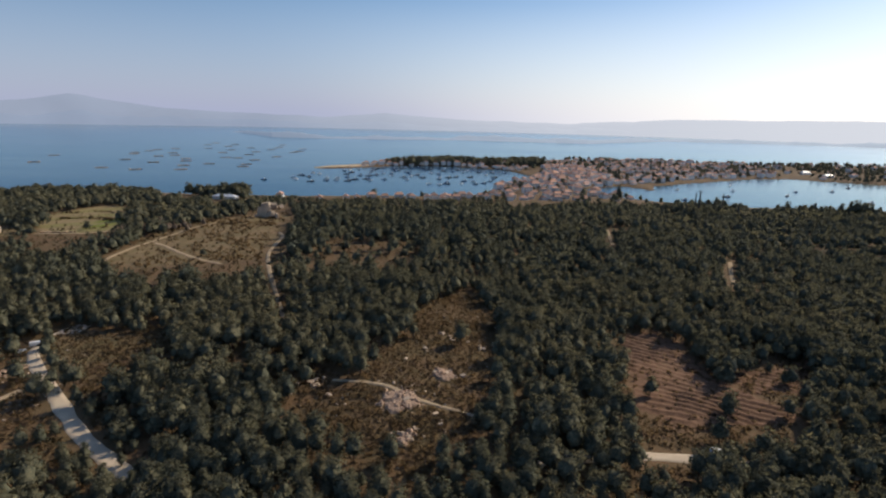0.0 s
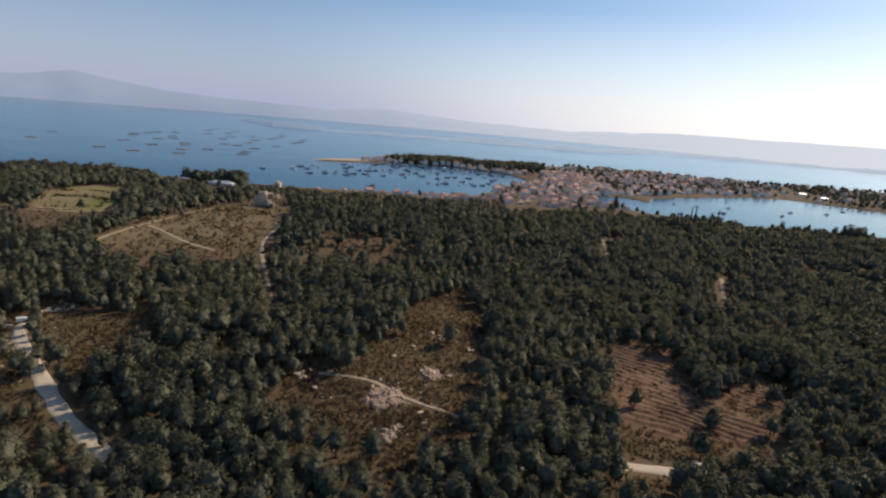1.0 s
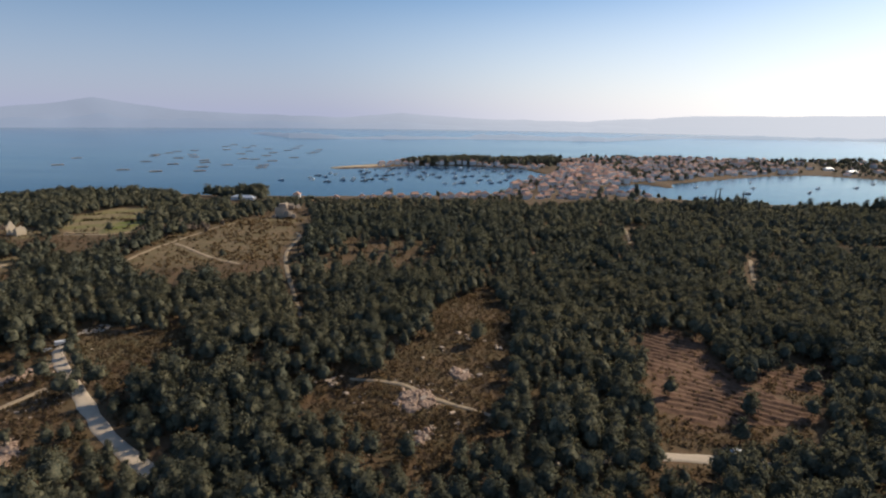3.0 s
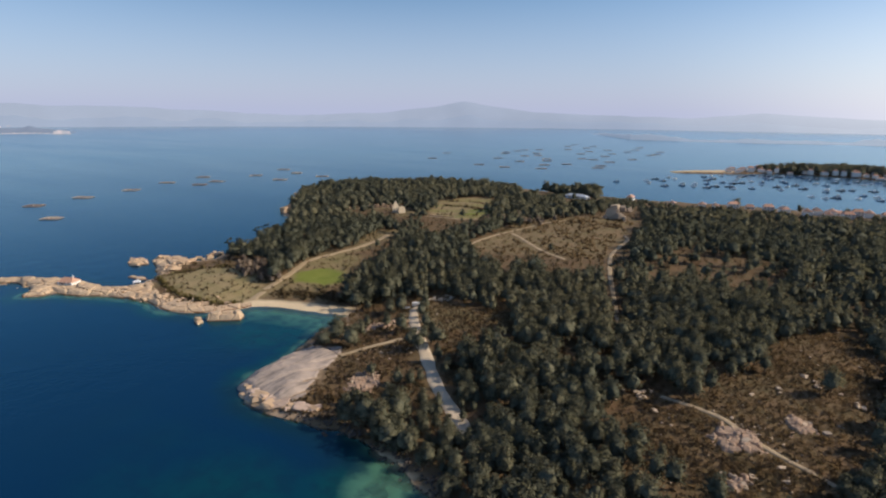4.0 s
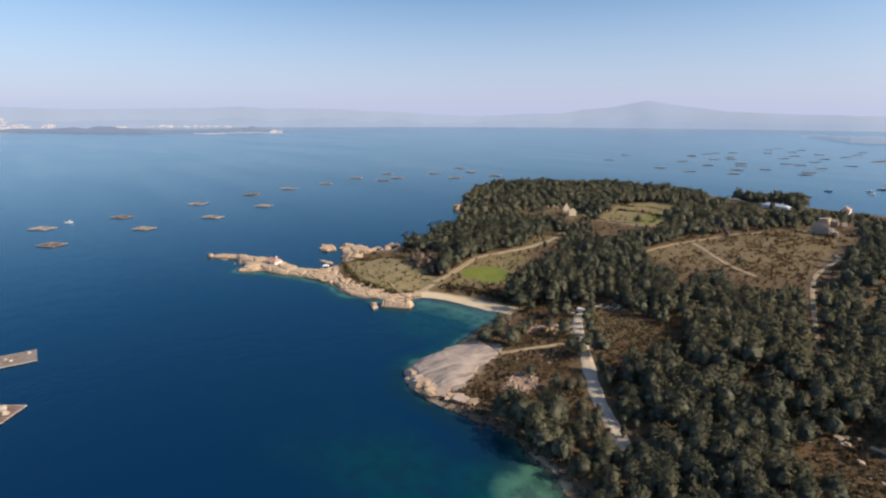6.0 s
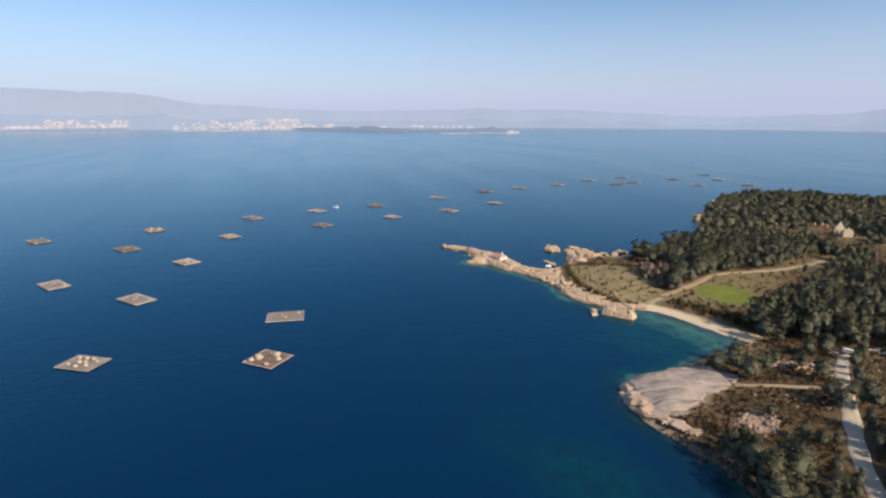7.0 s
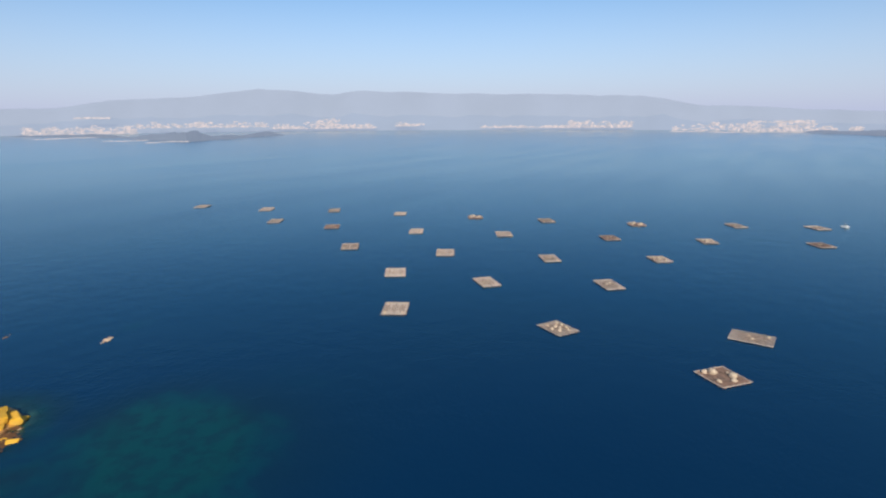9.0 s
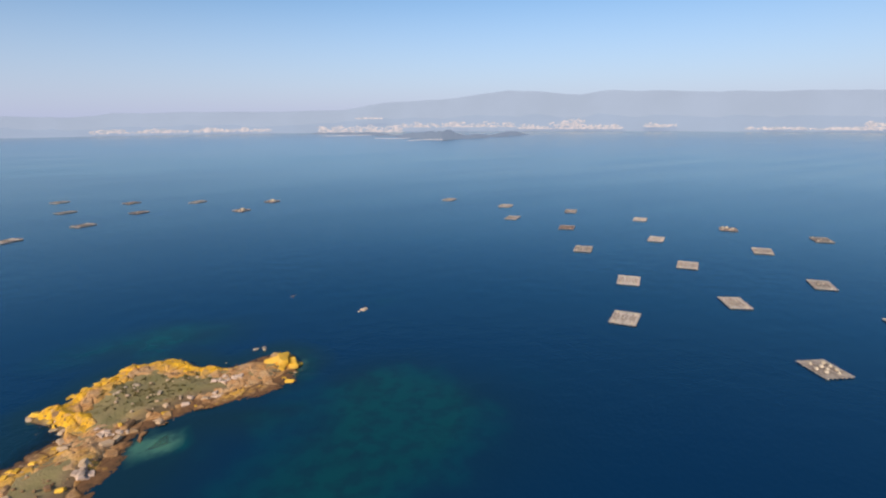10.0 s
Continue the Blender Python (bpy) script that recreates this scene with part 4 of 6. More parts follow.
def crown(seed, tall, wide, clumps, leaves, size, low=0.3, cone=0.0, core=0, heart=0.72):
    """Needle tufts round many clumps, with an uneven outline and gaps, round a dense lumpy heart of foliage."""
    r = np.random.default_rng(seed)
    tris, soft = [], []
    for k in range(clumps):
        h = low + (0.97 - low) * ((k + r.uniform(0, 1)) / clumps)
        up = (h - low) / (1 - low)
        reach = wide * ((1 - cone) * (0.35 + 0.75 * math.sin(math.pi * min(1, (1 - up) * 0.62 + 0.08))) + cone * 1.25 * (1 - up)) * r.uniform(0.55, 1.0)
        a = r.uniform(0, 2 * math.pi) + k * 2.4
        c = np.array([math.cos(a) * reach * 0.62, math.sin(a) * reach * 0.62, h * tall])
        rad = wide * r.uniform(0.3, 0.48) * (1 - 0.45 * cone * up)
        d = r.normal(size=(leaves, 3))
        d /= np.linalg.norm(d, axis=1)[:, None]
        d[:, 2] = np.abs(d[:, 2]) * 0.9 - 0.25
        p = c + d * rad * np.array([1, 1, 0.75]) * r.uniform(0.7, 1.05, (leaves, 1))
        t1 = np.cross(d, r.normal(size=(leaves, 3)))
        t1 /= np.linalg.norm(t1, axis=1)[:, None] + 1e-9
        t2 = np.cross(d + 0.42 * r.normal(size=(leaves, 3)), t1)
        t2 /= np.linalg.norm(t2, axis=1)[:, None] + 1e-9
        s = size * r.uniform(0.7, 1.3, (leaves, 1))
        tip = d * 0.55 + r.normal(size=(leaves, 3)) * 0.45 + (0, 0, 0.5)
        tip /= np.linalg.norm(tip, axis=1)[:, None]
        wide_by = 0.5 * t1 + 0.2 * t2
        tris.append(np.stack([p - wide_by * s * 0.8 - tip * s * 0.3, p + wide_by * s * 0.8 - tip * s * 0.45, p + tip * s * 1.1], 1))
        n = 0.16 * d + 0.14 * r.normal(size=(leaves, 3)) + (p - (0, 0, low * tall)) / np.array([wide, wide, tall]) * 0.95 + (0, 0, 0.22)
        soft.append(np.repeat(n / np.linalg.norm(n, axis=1)[:, None], 3, axis=0))
    if core:
        v, f = BALLS[core]
        up = (v[:, 2:] + 1) / 2
        girth = wide * ((1 - cone) * (0.62 + 0.3 * np.sin(math.pi * np.minimum(1, (1 - up) * 0.7 + 0.1))) + cone * (1.02 - 0.55 * up)) * heart * r.uniform(0.6, 1.05, (len(v), 1))
        v = np.concatenate([v[:, :2] * girth, (low + 0.04 + (0.5 + 0.43 * heart - low) * up) * tall * r.uniform(0.95, 1.03, (len(v), 1))], 1)
        n = (v - (0, 0, low * tall)) / np.array([wide, wide, tall]) * 0.85 + 0.14 * r.normal(size=v.shape) + (0, 0, 0.2)
        n /= np.linalg.norm(n, axis=1)[:, None]
        tris.append(v[f])
        soft.append(n[f].reshape(-1, 3))
    return np.concatenate([t.reshape(-1, 3) for t in tris]), np.concatenate(soft)


def tufts(me, n):
    me.attributes.new("tuft", "FLOAT_VECTOR", "POINT").data.foreach_set("vector", np.asarray(n, np.float32).ravel())


def stem(tall, thick):
    a = np.arange(5) * 2 * math.pi / 5
    ring = np.stack([np.cos(a), np.sin(a)], 1)
    rings = [(0, thick), (0.35, thick * 0.75), (0.85, thick * 0.25)]
    v = np.concatenate([np.concatenate([ring * t + 0.15 * math.sin(7 * f), np.full((5, 1), f * tall - (0.4 if f == 0 else 0))], 1) for f, t in rings])
    i = np.arange(5)
    j = (i + 1) % 5
    f = np.concatenate([np.concatenate([np.stack([5 * k + i, 5 * k + j, 5 * k + 5 + j], 1), np.stack([5 * k + i, 5 * k + 5 + j, 5 * k + 5 + i], 1)]) for k in range(2)])
    return v, f


def scatter(cell, x0, x1, y0, y1):
    xs, ys = np.arange(x0, x1, cell), np.arange(y0, y1, cell)
    x, y = np.meshgrid(xs, ys)
    x, y = x.ravel(), y.ravel()
    return x + rng.uniform(-0.46, 0.46, len(x)) * cell, y + rng.uniform(-0.46, 0.46, len(x)) * cell


FOREST_EDGE = [(-655, 560), (-664, 640), (-575, 765), (-455, 795), (-400, 770), (-352, 690), (-318, 700), (-290, 745), (-262, 745), (-250, 660), (-180, 640), (-125, 668), (-58, 672), (9, 665),
               (77, 690), (137, 690), (201, 725), (262, 735), (318, 735), (394, 745), (440, 735), (490, 735), (900, 640), (900, -100), (200, -60), (0, 60), (-80, 120), (-215, 120), (-300, 230),
               (-405, 262), (-425, 300), (-454, 350), (-480, 394), (-520, 426), (-600, 500)]


THICKET = [(-300, 212), (-302, 226), (-318, 243), (-340, 262), (-362, 268), (-384, 258), (-402, 240), (-398, 205), (-350, 184), (-310, 188), (-296, 204)]
ROCK_GLADE = [(-64, 207), (-65, 219), (-48, 225), (-41, 212), (-50, 204)]


def density(x, y):
    """How closely the pines stand, 0 to 1."""
    d = shore_distance(x, y, MAIN)
    out = ramp(shore_distance(x, y, FOREST_EDGE), -4, 4) * ramp(d - 5 * ramp(-x, 165, 190) * (y < 300), 0.5 + 1.0 * (x < -172), 3 + 3 * (x < -172))
    def clear(field, front=1.0):
        return np.maximum(field(x, y), np.maximum.reduce([field(x * 1.04, y * 1.04), front * field(x * 1.08, y * 1.08), front * field(x * 1.115, y * 1.115), 0.6 * front * field(x * 1.15, y * 1.15)]))
    for p, rest in ((MEADOW, 0.0), (FIELD, 0.0), (UPPER, 0.01), (RUIN_YARD, 0.03), (RUIN_PLOT, 0.0), (ROADSIDE_HEATH, 0.1), (SHED_YARD, 0.0), (HEATH_UP, 0.015), (HEATH_MID, 0.02), (HEATH_LEFT, 0.05), (CLEARING, 0.03), (CLEARING_FAR, 0.05), (SLAB, 0.0), (TRACK_SIDE, 0.04), (FIELD_BACK, 0.0), (UPPER_FRONT, 0.1), (TOR, 0.0), (LAY_BY, 0.0), (ROCK_GLADE, 0.05)):
        out = out * (1 - (1 - rest) * clear(lambda u, v: ramp(shore_distance(u, v, p) + 4 * vnoise(u, v, 16, 33), -3, 3), 0.9 if p is UPPER else 0.25 if p is MEADOW else 0.8 if p is RUIN_YARD else 0.3 if p is HEATH_MID else 1.0))
    for pts, w in [(ROAD[:-2], 2.6), (ROAD_EAST[2:4], 3.0)] + [(t, 3.6) for t in TRACKS]:
        out = out * (1 - clear(lambda u, v: ramp(-line_distance(u, v, pts), -w - 1, -w + 2)))
    road_side = np.where((x < -100) & (y < 262) & (x + 0.78 * (y - 158) * 1.12 < -94), 1.0, 0.0)
    out = out * (1 - 0.86 * road_side * ramp(np.hypot(x + 100, y - 140), 25, 45))
    belt = ramp(d, 0.5, 2) * ramp(15 - d, 0, 5) * (x > -146) * (x < -60) * (y < 150)
    out = np.maximum(out, 0.7 * belt)
    out = out * (1 - 0.95 * ramp(shore_distance(x, y, THICKET), -2, 3))
    gaps = ramp(fbm(x, y, 46, 91), 0.05, 0.45)
    near_gap = ramp(fbm(x, y, 30, 95), 0.12, 0.4) * (1 - ((x < -45) & (x > -100) & (y < 185)))
    scrubby = np.clip(sum(np.exp(-(((x - a) / r) ** 2 + ((y - b) / s) ** 2)) for a, b, r, s in ((-72, 432, 62, 48), (-52, 214, 15, 11), (165, 545, 38, 26), (235, 430, 38, 28), (60, 545, 55, 35), (330, 480, 60, 40), (-95, 225, 22, 14))), 0, 1)
    opening = np.exp(-(((x + 70) / 66) ** 2 + ((y - 425) / 58) ** 2))
    out = out * (1 - 0.86 * ramp(opening, 0.3, 0.6) * ramp(fbm(x, y, 34, 97), -0.45, 0.1))
    return np.clip(out * (1 - 0.9 * gaps * scrubby - 0.36 * near_gap * (1 - scrubby)) * (0.97 - 0.58 * scrubby), 0, 1)


def along(pts, n, spread):
    c = smooth_line(pts, 1.0)
    k = rng.integers(0, len(c), n)
    return c[k] + rng.normal(0, spread, (n, 2))


def sprinkle(x, y, level):
    keep = rng.uniform(0, 1, len(x)) < level
    return x[keep], y[keep]


def wood(name, x, y, crowns, mat, label, low=0.55, high=1.25, trunk=True):
    """Many trees joined in one mesh."""
    z = height(x, y)
    pick = rng.integers(0, len(crowns), len(x))
    scale, turn, tone = rng.uniform(low, high, len(x)) * (1 + 0.25 * vnoise(x, y, 30, 3)), rng.uniform(0, 2 * math.pi, len(x)), np.clip(0.45 * rng.uniform(0, 1, len(x)) + 0.3 + 0.4 * fbm(x, y, 60, 23), 0, 1)
    vs, fs, ts, ms, ns, at = [], [], [], [], [], 0
    sv, sf = stem(11, 0.24)
    for k, (tpl, soft) in enumerate(crowns):
        sel = np.where(pick == k)[0]
        if not len(sel):
            continue
        for m, (v, f) in enumerate(((tpl, np.arange(len(tpl)).reshape(-1, 3)), (sv, sf)) if trunk else ((tpl, np.arange(len(tpl)).reshape(-1, 3)),)):
            c, s, sc = np.cos(turn[sel])[:, None], np.sin(turn[sel])[:, None], scale[sel][:, None]
            px, py, pz = v[None, :, 0] * sc, v[None, :, 1] * sc, v[None, :, 2] * sc
            vs.append(np.stack([x[sel][:, None] + c * px - s * py, y[sel][:, None] + s * px + c * py, z[sel][:, None] + pz], 2).reshape(-1, 3))
            fs.append((f[None] + (np.arange(len(sel)) * len(v))[:, None, None]).reshape(-1, 3) + at)
            at += len(sel) * len(v)
            ts.append(np.repeat(tone[sel], len(v)))
            q = soft[None] if m == 0 else np.zeros((1, len(v), 3)) + (0, 0, 1)
            ns.append(np.stack([c * q[..., 0] - s * q[..., 1], s * q[..., 0] + c * q[..., 1], q[..., 2] + 0 * c], 2).reshape(-1, 3))
            ms.append(np.full(len(sel) * len(f), m))
    me = mesh_np(name, np.concatenate(vs), np.concatenate(fs), mat)
    me.materials.append(BARK)
    me.polygons.foreach_set("material_index", np.concatenate(ms).astype(np.int32))
    floats(me, "tone", np.concatenate(ts))
    tufts(me, np.concatenate(ns))
    return tagged(new(name, me), label, "trees", kind="stuff")


FINE = [crown(k, 10.4, 4.7 + 0.4 * (k % 3), 18, 13, 0.84, 0.13 + 0.05 * (k % 3), (0, 0.8, 0.4)[k % 3], 2) for k in range(6)]
MIDDLE = [crown(20 + k, 10.9, 5.5, 10, 8, 1.42, 0.16, (0, 0.7)[k % 2], 1, 0.78) for k in range(5)]
COARSE = [crown(40 + k, 10.3, 6.2, 7, 6, 2.1, 0.12, (0, 0.6)[k % 2], 1, 0.82) for k in range(4)]

px, py = scatter(5.0, -260, 330, 100, 380)
r = np.hypot(px, py)
px, py = px[(r < 370)], py[(r < 370)]
px, py = sprinkle(px, py, density(px, py))
# pines standing close along the gravel road, their shade falling across it
verge = smooth_line(ROAD, 10.0)[1:-1]
run = np.gradient(verge, axis=0)
run /= np.linalg.norm(run, axis=1)[:, None]
out_side = np.stack([-run[:, 1], run[:, 0]], 1)
verge = np.concatenate([verge + out_side * rng.uniform(4.5, 7.5, (len(verge), 1)), verge[::3] - out_side[::3] * rng.uniform(5.5, 8.5, (len(verge[::3]), 1))]) + rng.normal(0, 1.5, (len(verge) + len(verge[::3]), 2))
clump = np.concatenate([along([(-121, 163), (-113, 157), (-106, 150), (-99, 145)], 22, 2.8), along([(-130, 140), (-112, 138)], 7, 1.6)])
px, py = np.concatenate([px, verge[:, 0], clump[:, 0]]), np.concatenate([py, verge[:, 1], clump[:, 1]])
# the trees by the gravel road, the slab and the near heath are things of their own
own = np.argsort(np.minimum(line_distance(px, py, ROAD), line_distance(px, py, HEATH_MID + HEATH_MID[:1])) + 0.25 * np.hypot(px, py))[:290]
rest = np.setdiff1d(np.arange(len(px)), own)


def pine(k):
    tree = thing("pine_tree", "dark green pine tree with an uneven crown", "tree", "pines by the road and heath")
    sv, sf = stem(11, 0.26)
    trunk = new("trunk", mesh_np("trunk", sv, sf, BARK))
    cv, cn = crown(100 + k, 11.8, 3.8 + 0.4 * (k % 3), 27, 17, 0.6, 0.15 + 0.05 * (k % 3), (0, 0.8, 0.4)[k % 3], 2)
    me = mesh_np("crown", cv, np.arange(len(cv)).reshape(-1, 3), PINE)
    tufts(me, cn)
    floats(me, "tone", np.full(len(me.vertices), 0.15 + 0.18 * k))
    leaves = new("crown", me)
    trunk.parent = leaves.parent = tree
    return tree


pines = [pine(k) for k in range(5)]
oz = height(px[own], py[own])
for n, k in enumerate(own):
    m = pose(px[k], py[k], oz[n], 0, 0, rng.uniform(0, 360)) @ Matrix.Scale(rng.uniform(0.5, 1.15) * (0.75 if px[k] < -90 and py[k] < 200 else 1.0), 4) @ Matrix.Diagonal((1.15, 1.15, 0.92, 1))
    if n < 5:
        pines[n].matrix_basis = m
    else:
        made = copy_thing(pines[n % 5], Matrix())
        made.matrix_basis = m
tall = copy_thing(pines[1], Matrix())
tall.matrix_basis = pose(252, 805, float(height(np.array([252.0]), np.array([805.0]))[0])) @ Matrix.Scale(1.9, 4)
tagged(tall, "tall lone conifer rising over the town roofs", "tree", "town conifers")
for k, (x, y, s) in enumerate(((512, 716, 1.5), (522, 712, 1.75), (531, 715, 1.9), (541, 711, 1.7), (552, 716, 1.5), (455, 735, 1.35))):
    made = copy_thing(pines[k % 5], Matrix())
    made.matrix_basis = pose(x, y, float(height(np.array([x]), np.array([y]))[0]), 0, 0, 50 * k) @ Matrix.Scale(s, 4)
    tagged(made, "tall spreading pine standing above the wood's edge", "tree", "pines above the harbour")
wood("pine_wood", px[rest], py[rest], FINE, PINE, "dense dark green pine wood with uneven crowns")
px, py = scatter(6.1, -700, 700, 100, 760)
r = np.hypot(px, py)
sel = (r > 368) & (r < 560)
px, py = sprinkle(px[sel], py[sel], density(px[sel], py[sel]))
wood("far_pine_wood", px, py, MIDDLE, PINE, "pine wood stretching inland over the low hill", trunk=False)
px, py = scatter(7.6, -720, 900, 60, 800)
r = np.hypot(px, py)
sel = (r > 558) | ((px > 325) & (r > 368))
px, py = sprinkle(px[sel], py[sel], density(px[sel], py[sel]))
wood("farthest_pine_wood", px, py, COARSE, PINE, "hazy far pine wood along the ridge and headland", trunk=False)
# a grove behind the long shed, tall trees beside the field and along the track
gx2, gy2 = scatter(4.4, -362, -270, 762, 800)
keep = shore_distance(gx2, gy2, [(-360, 776), (-340, 794), (-292, 800), (-276, 790), (-284, 774), (-330, 768)]) > 0
wood("shed_grove", gx2[keep], gy2[keep], COARSE, PINE, "tall dark grove standing behind the long white shed", trunk=False, low=0.55, high=1.65)
edge_trees = np.concatenate([along([(-247, 245), (-238, 250), (-226, 262), (-236, 268)], 26, 3.5), along([(-310, 234), (-317, 248), (-325, 268), (-338, 292), (-352, 326)], 46, 2.6) + (-6, 3), along([(-398, 522), (-410, 540), (-426, 552)], 20, 5.0)])
wood("field_edge_trees", edge_trees[:, 0], edge_trees[:, 1], MIDDLE, PINE, "taller rounded pines at the edge of the fields", low=1.05, high=1.55)
# gardens and low trees between the wood and the first roofs
lx, ly = scatter(6.5, -262, 90, 655, 790)
keep = (shore_distance(lx, ly, [(-256, 662), (-180, 644), (-60, 676), (80, 694), (86, 780), (-20, 748), (-150, 730), (-250, 752)]) > 0) & (shore_distance(lx, ly, MAIN) > 6)
lx, ly = sprinkle(lx[keep], ly[keep], 0.85)
wood("garden_trees", lx, ly, COARSE, PINE, "low garden trees between the wood and the roofs", trunk=False, low=0.3, high=0.62)
# wood on the harbour island and trees between the houses
px, py = scatter(9, -140, 240, 1370, 1500)
d = shore_distance(px, py, MAIN)
px, py = sprinkle(px, py, ramp(d, 6, 14) * (0.9 - 0.55 * ramp(vnoise(px, py, 60, 5), 0.1, 0.5)))
wood("island_wood", px, py, COARSE, PINE, "dark wood on the low harbour island", low=1.1, high=1.7)
px, py = scatter(16.5, -240, 1900, 780, 1850)
d = shore_distance(px, py, MAIN)
px, py = sprinkle(px, py, ramp(d, 8, 30) * (px > -170) * np.where(px > 330, 0.85, 0.25) * (0.55 + 0.45 * vnoise(px, py, 120, 7)))
wood("town_trees", px, py, COARSE, PINE, "scattered trees between the far houses", trunk=False, low=0.7, high=1.2)

# heath and scrub
BUSH = [crown(60 + k, 1.4, 1.3, 4, 7, 0.5, 0.1) for k in range(4)]
LOW = [crown(70 + k, 0.75, 1.25, 3, 6, 0.5, 0.05) for k in range(4)]
px, py = scatter(1.75, -230, 250, 120, 330)
hd = np.maximum.reduce([ramp(shore_distance(px, py, p), -8, 4) for p in (HEATH_MID, HEATH_LEFT, ROADSIDE_HEATH)] + [0.75 * (1 - density(px, py)) * ramp(shore_distance(px, py, MAIN), 1.5, 4) * np.where(shore_distance(px, py, CLEARING) < 0, 1.0, 0.3)])
hd = hd * (shore_distance(px, py, SLAB) < -1) * ramp(line_distance(px, py, ROAD), 4, 6) * ramp(line_distance(px, py, ROAD_EAST), 4.5, 6) * (np.hypot(px, py) < 340)
for p in PATCHES:
    hd = hd * (shore_distance(px, py, p) < 1)
hd = hd * ramp(line_distance(px, py, TRACKS[6]), 1.2, 2.2) * ramp(line_distance(px, py, TRACKS[0]), 2, 3.5)
px, py = sprinkle(px, py, 0.95 * hd)
big = rng.uniform(0, 1, len(px)) < 0.16
wood("heath", px[big], py[big], BUSH, SCRUB, "brown-green heath scrub covering open ground", low=0.5, high=1.3, trunk=False)
wood("heather", px[~big], py[~big], LOW, HEATHER, "low rusty heather carpet covering open ground", low=0.6, high=1.5, trunk=False)
px, py = scatter(4.2, -440, 20, 180, 620)
hd = np.maximum.reduce([ramp(shore_distance(px, py, p), -6, 4) * w for p, w in ((HEATH_UP, 0.5), (UPPER, 0.12), (MEADOW, 0.02))] + [0.5 * (1 - density(px, py)) * ramp(shore_distance(px, py, MAIN), 10, 25)])
hd = hd * (shore_distance(px, py, FIELD) < 0) * ((np.hypot(px, py) > 335) | (px < -225))
for t in TRACKS:
    hd = hd * ramp(line_distance(px, py, t), 2.5, 4.5)
hd = hd * (1 - 0.9 * ramp(shore_distance(px, py, UPPER), -6, 0))
on_heath = shore_distance(px, py, HEATH_UP) > -4
px, py = sprinkle(px, py, np.where(on_heath, 0.25 * hd, hd))
wood("far_heath", px, py, BUSH, SCRUB, "low scrub scattered over fields and heath", low=0.7, high=1.7, trunk=False)
px, py = scatter(2.6, -265, -135, 385, 610)
hd = ramp(shore_distance(px, py, HEATH_UP) + 5 * vnoise(px, py, 20, 53), -4, 4) * (0.22 + 0.22 * vnoise(px, py, 28, 57))
for t in TRACKS:
    hd = hd * ramp(line_distance(px, py, t), 2.0, 4.0)
px, py = sprinkle(px, py, hd)
wood("hill_heather", px, py, LOW, HEATHER, "rusty heather covering the open hilltop", low=0.9, high=2.4, trunk=False)
px, py = scatter(3.6, -390, -295, 205, 300)
px, py = sprinkle(px, py, ramp(15 - np.hypot((px + 336) * 0.55 + (py - 244) * 0.35, (py - 244) * 0.85), 0, 6) * 0.95)
hedge = np.concatenate([smooth_line(MEADOW[:6], 1.0) + rng.normal(0, 1.0, (len(smooth_line(MEADOW[:6], 1.0)), 2)), smooth_line(MEADOW[8:] + MEADOW[:1], 2.2)])
wood("hedge", hedge[:, 0], hedge[:, 1], BUSH, OLIVE, "olive scrub hedge round the meadow", low=0.9, high=2.0, trunk=False)
bank = along([(-232, 243), (-246, 243), (-264, 240), (-280, 234), (-293, 226)], 230, 3.0)
bank = bank[line_distance(bank[:, 0], bank[:, 1], BEACH) > 12.5]
wood("beach_scrub", bank[:, 0], bank[:, 1], BUSH, SCRUB, "rusty scrub on the bank behind the beach", low=0.6, high=1.6, trunk=False)
gb = rng.normal(0, 1, (300, 2)) * (16, 10) + (-9, -262)
gb = gb[shore_distance(gb[:, 0], gb[:, 1], ISLET) > 3]
wood("islet_scrub", gb[:, 0], gb[:, 1], LOW, OLIVE, "low olive scrub on the islet top", low=0.4, high=1.1, trunk=False)
tx, ty = rng.normal(0, 1, (2, 60)) * np.array([[13], [7]]) + np.array([[-262], [512]])
px, py = np.concatenate([px, tx]), np.concatenate([py, ty])
wood("bare_thicket", px, py, MIDDLE, BARE_TWIGS, "leafless grey-brown thicket beside the meadow", low=0.4, high=0.75)


terraces = np.concatenate([along(line, n, 1.3) for line, n in (([(-418, 600), (-384, 616), (-352, 606)], 46), ([(-400, 566), (-366, 574), (-338, 560)], 40), ([(-372, 508), (-350, 520), (-322, 524)], 26))])
wood("terrace_scrub", terraces[:, 0], terraces[:, 1], BUSH, SCRUB, "brown scrub along the terrace banks", low=0.8, high=1.9, trunk=False)


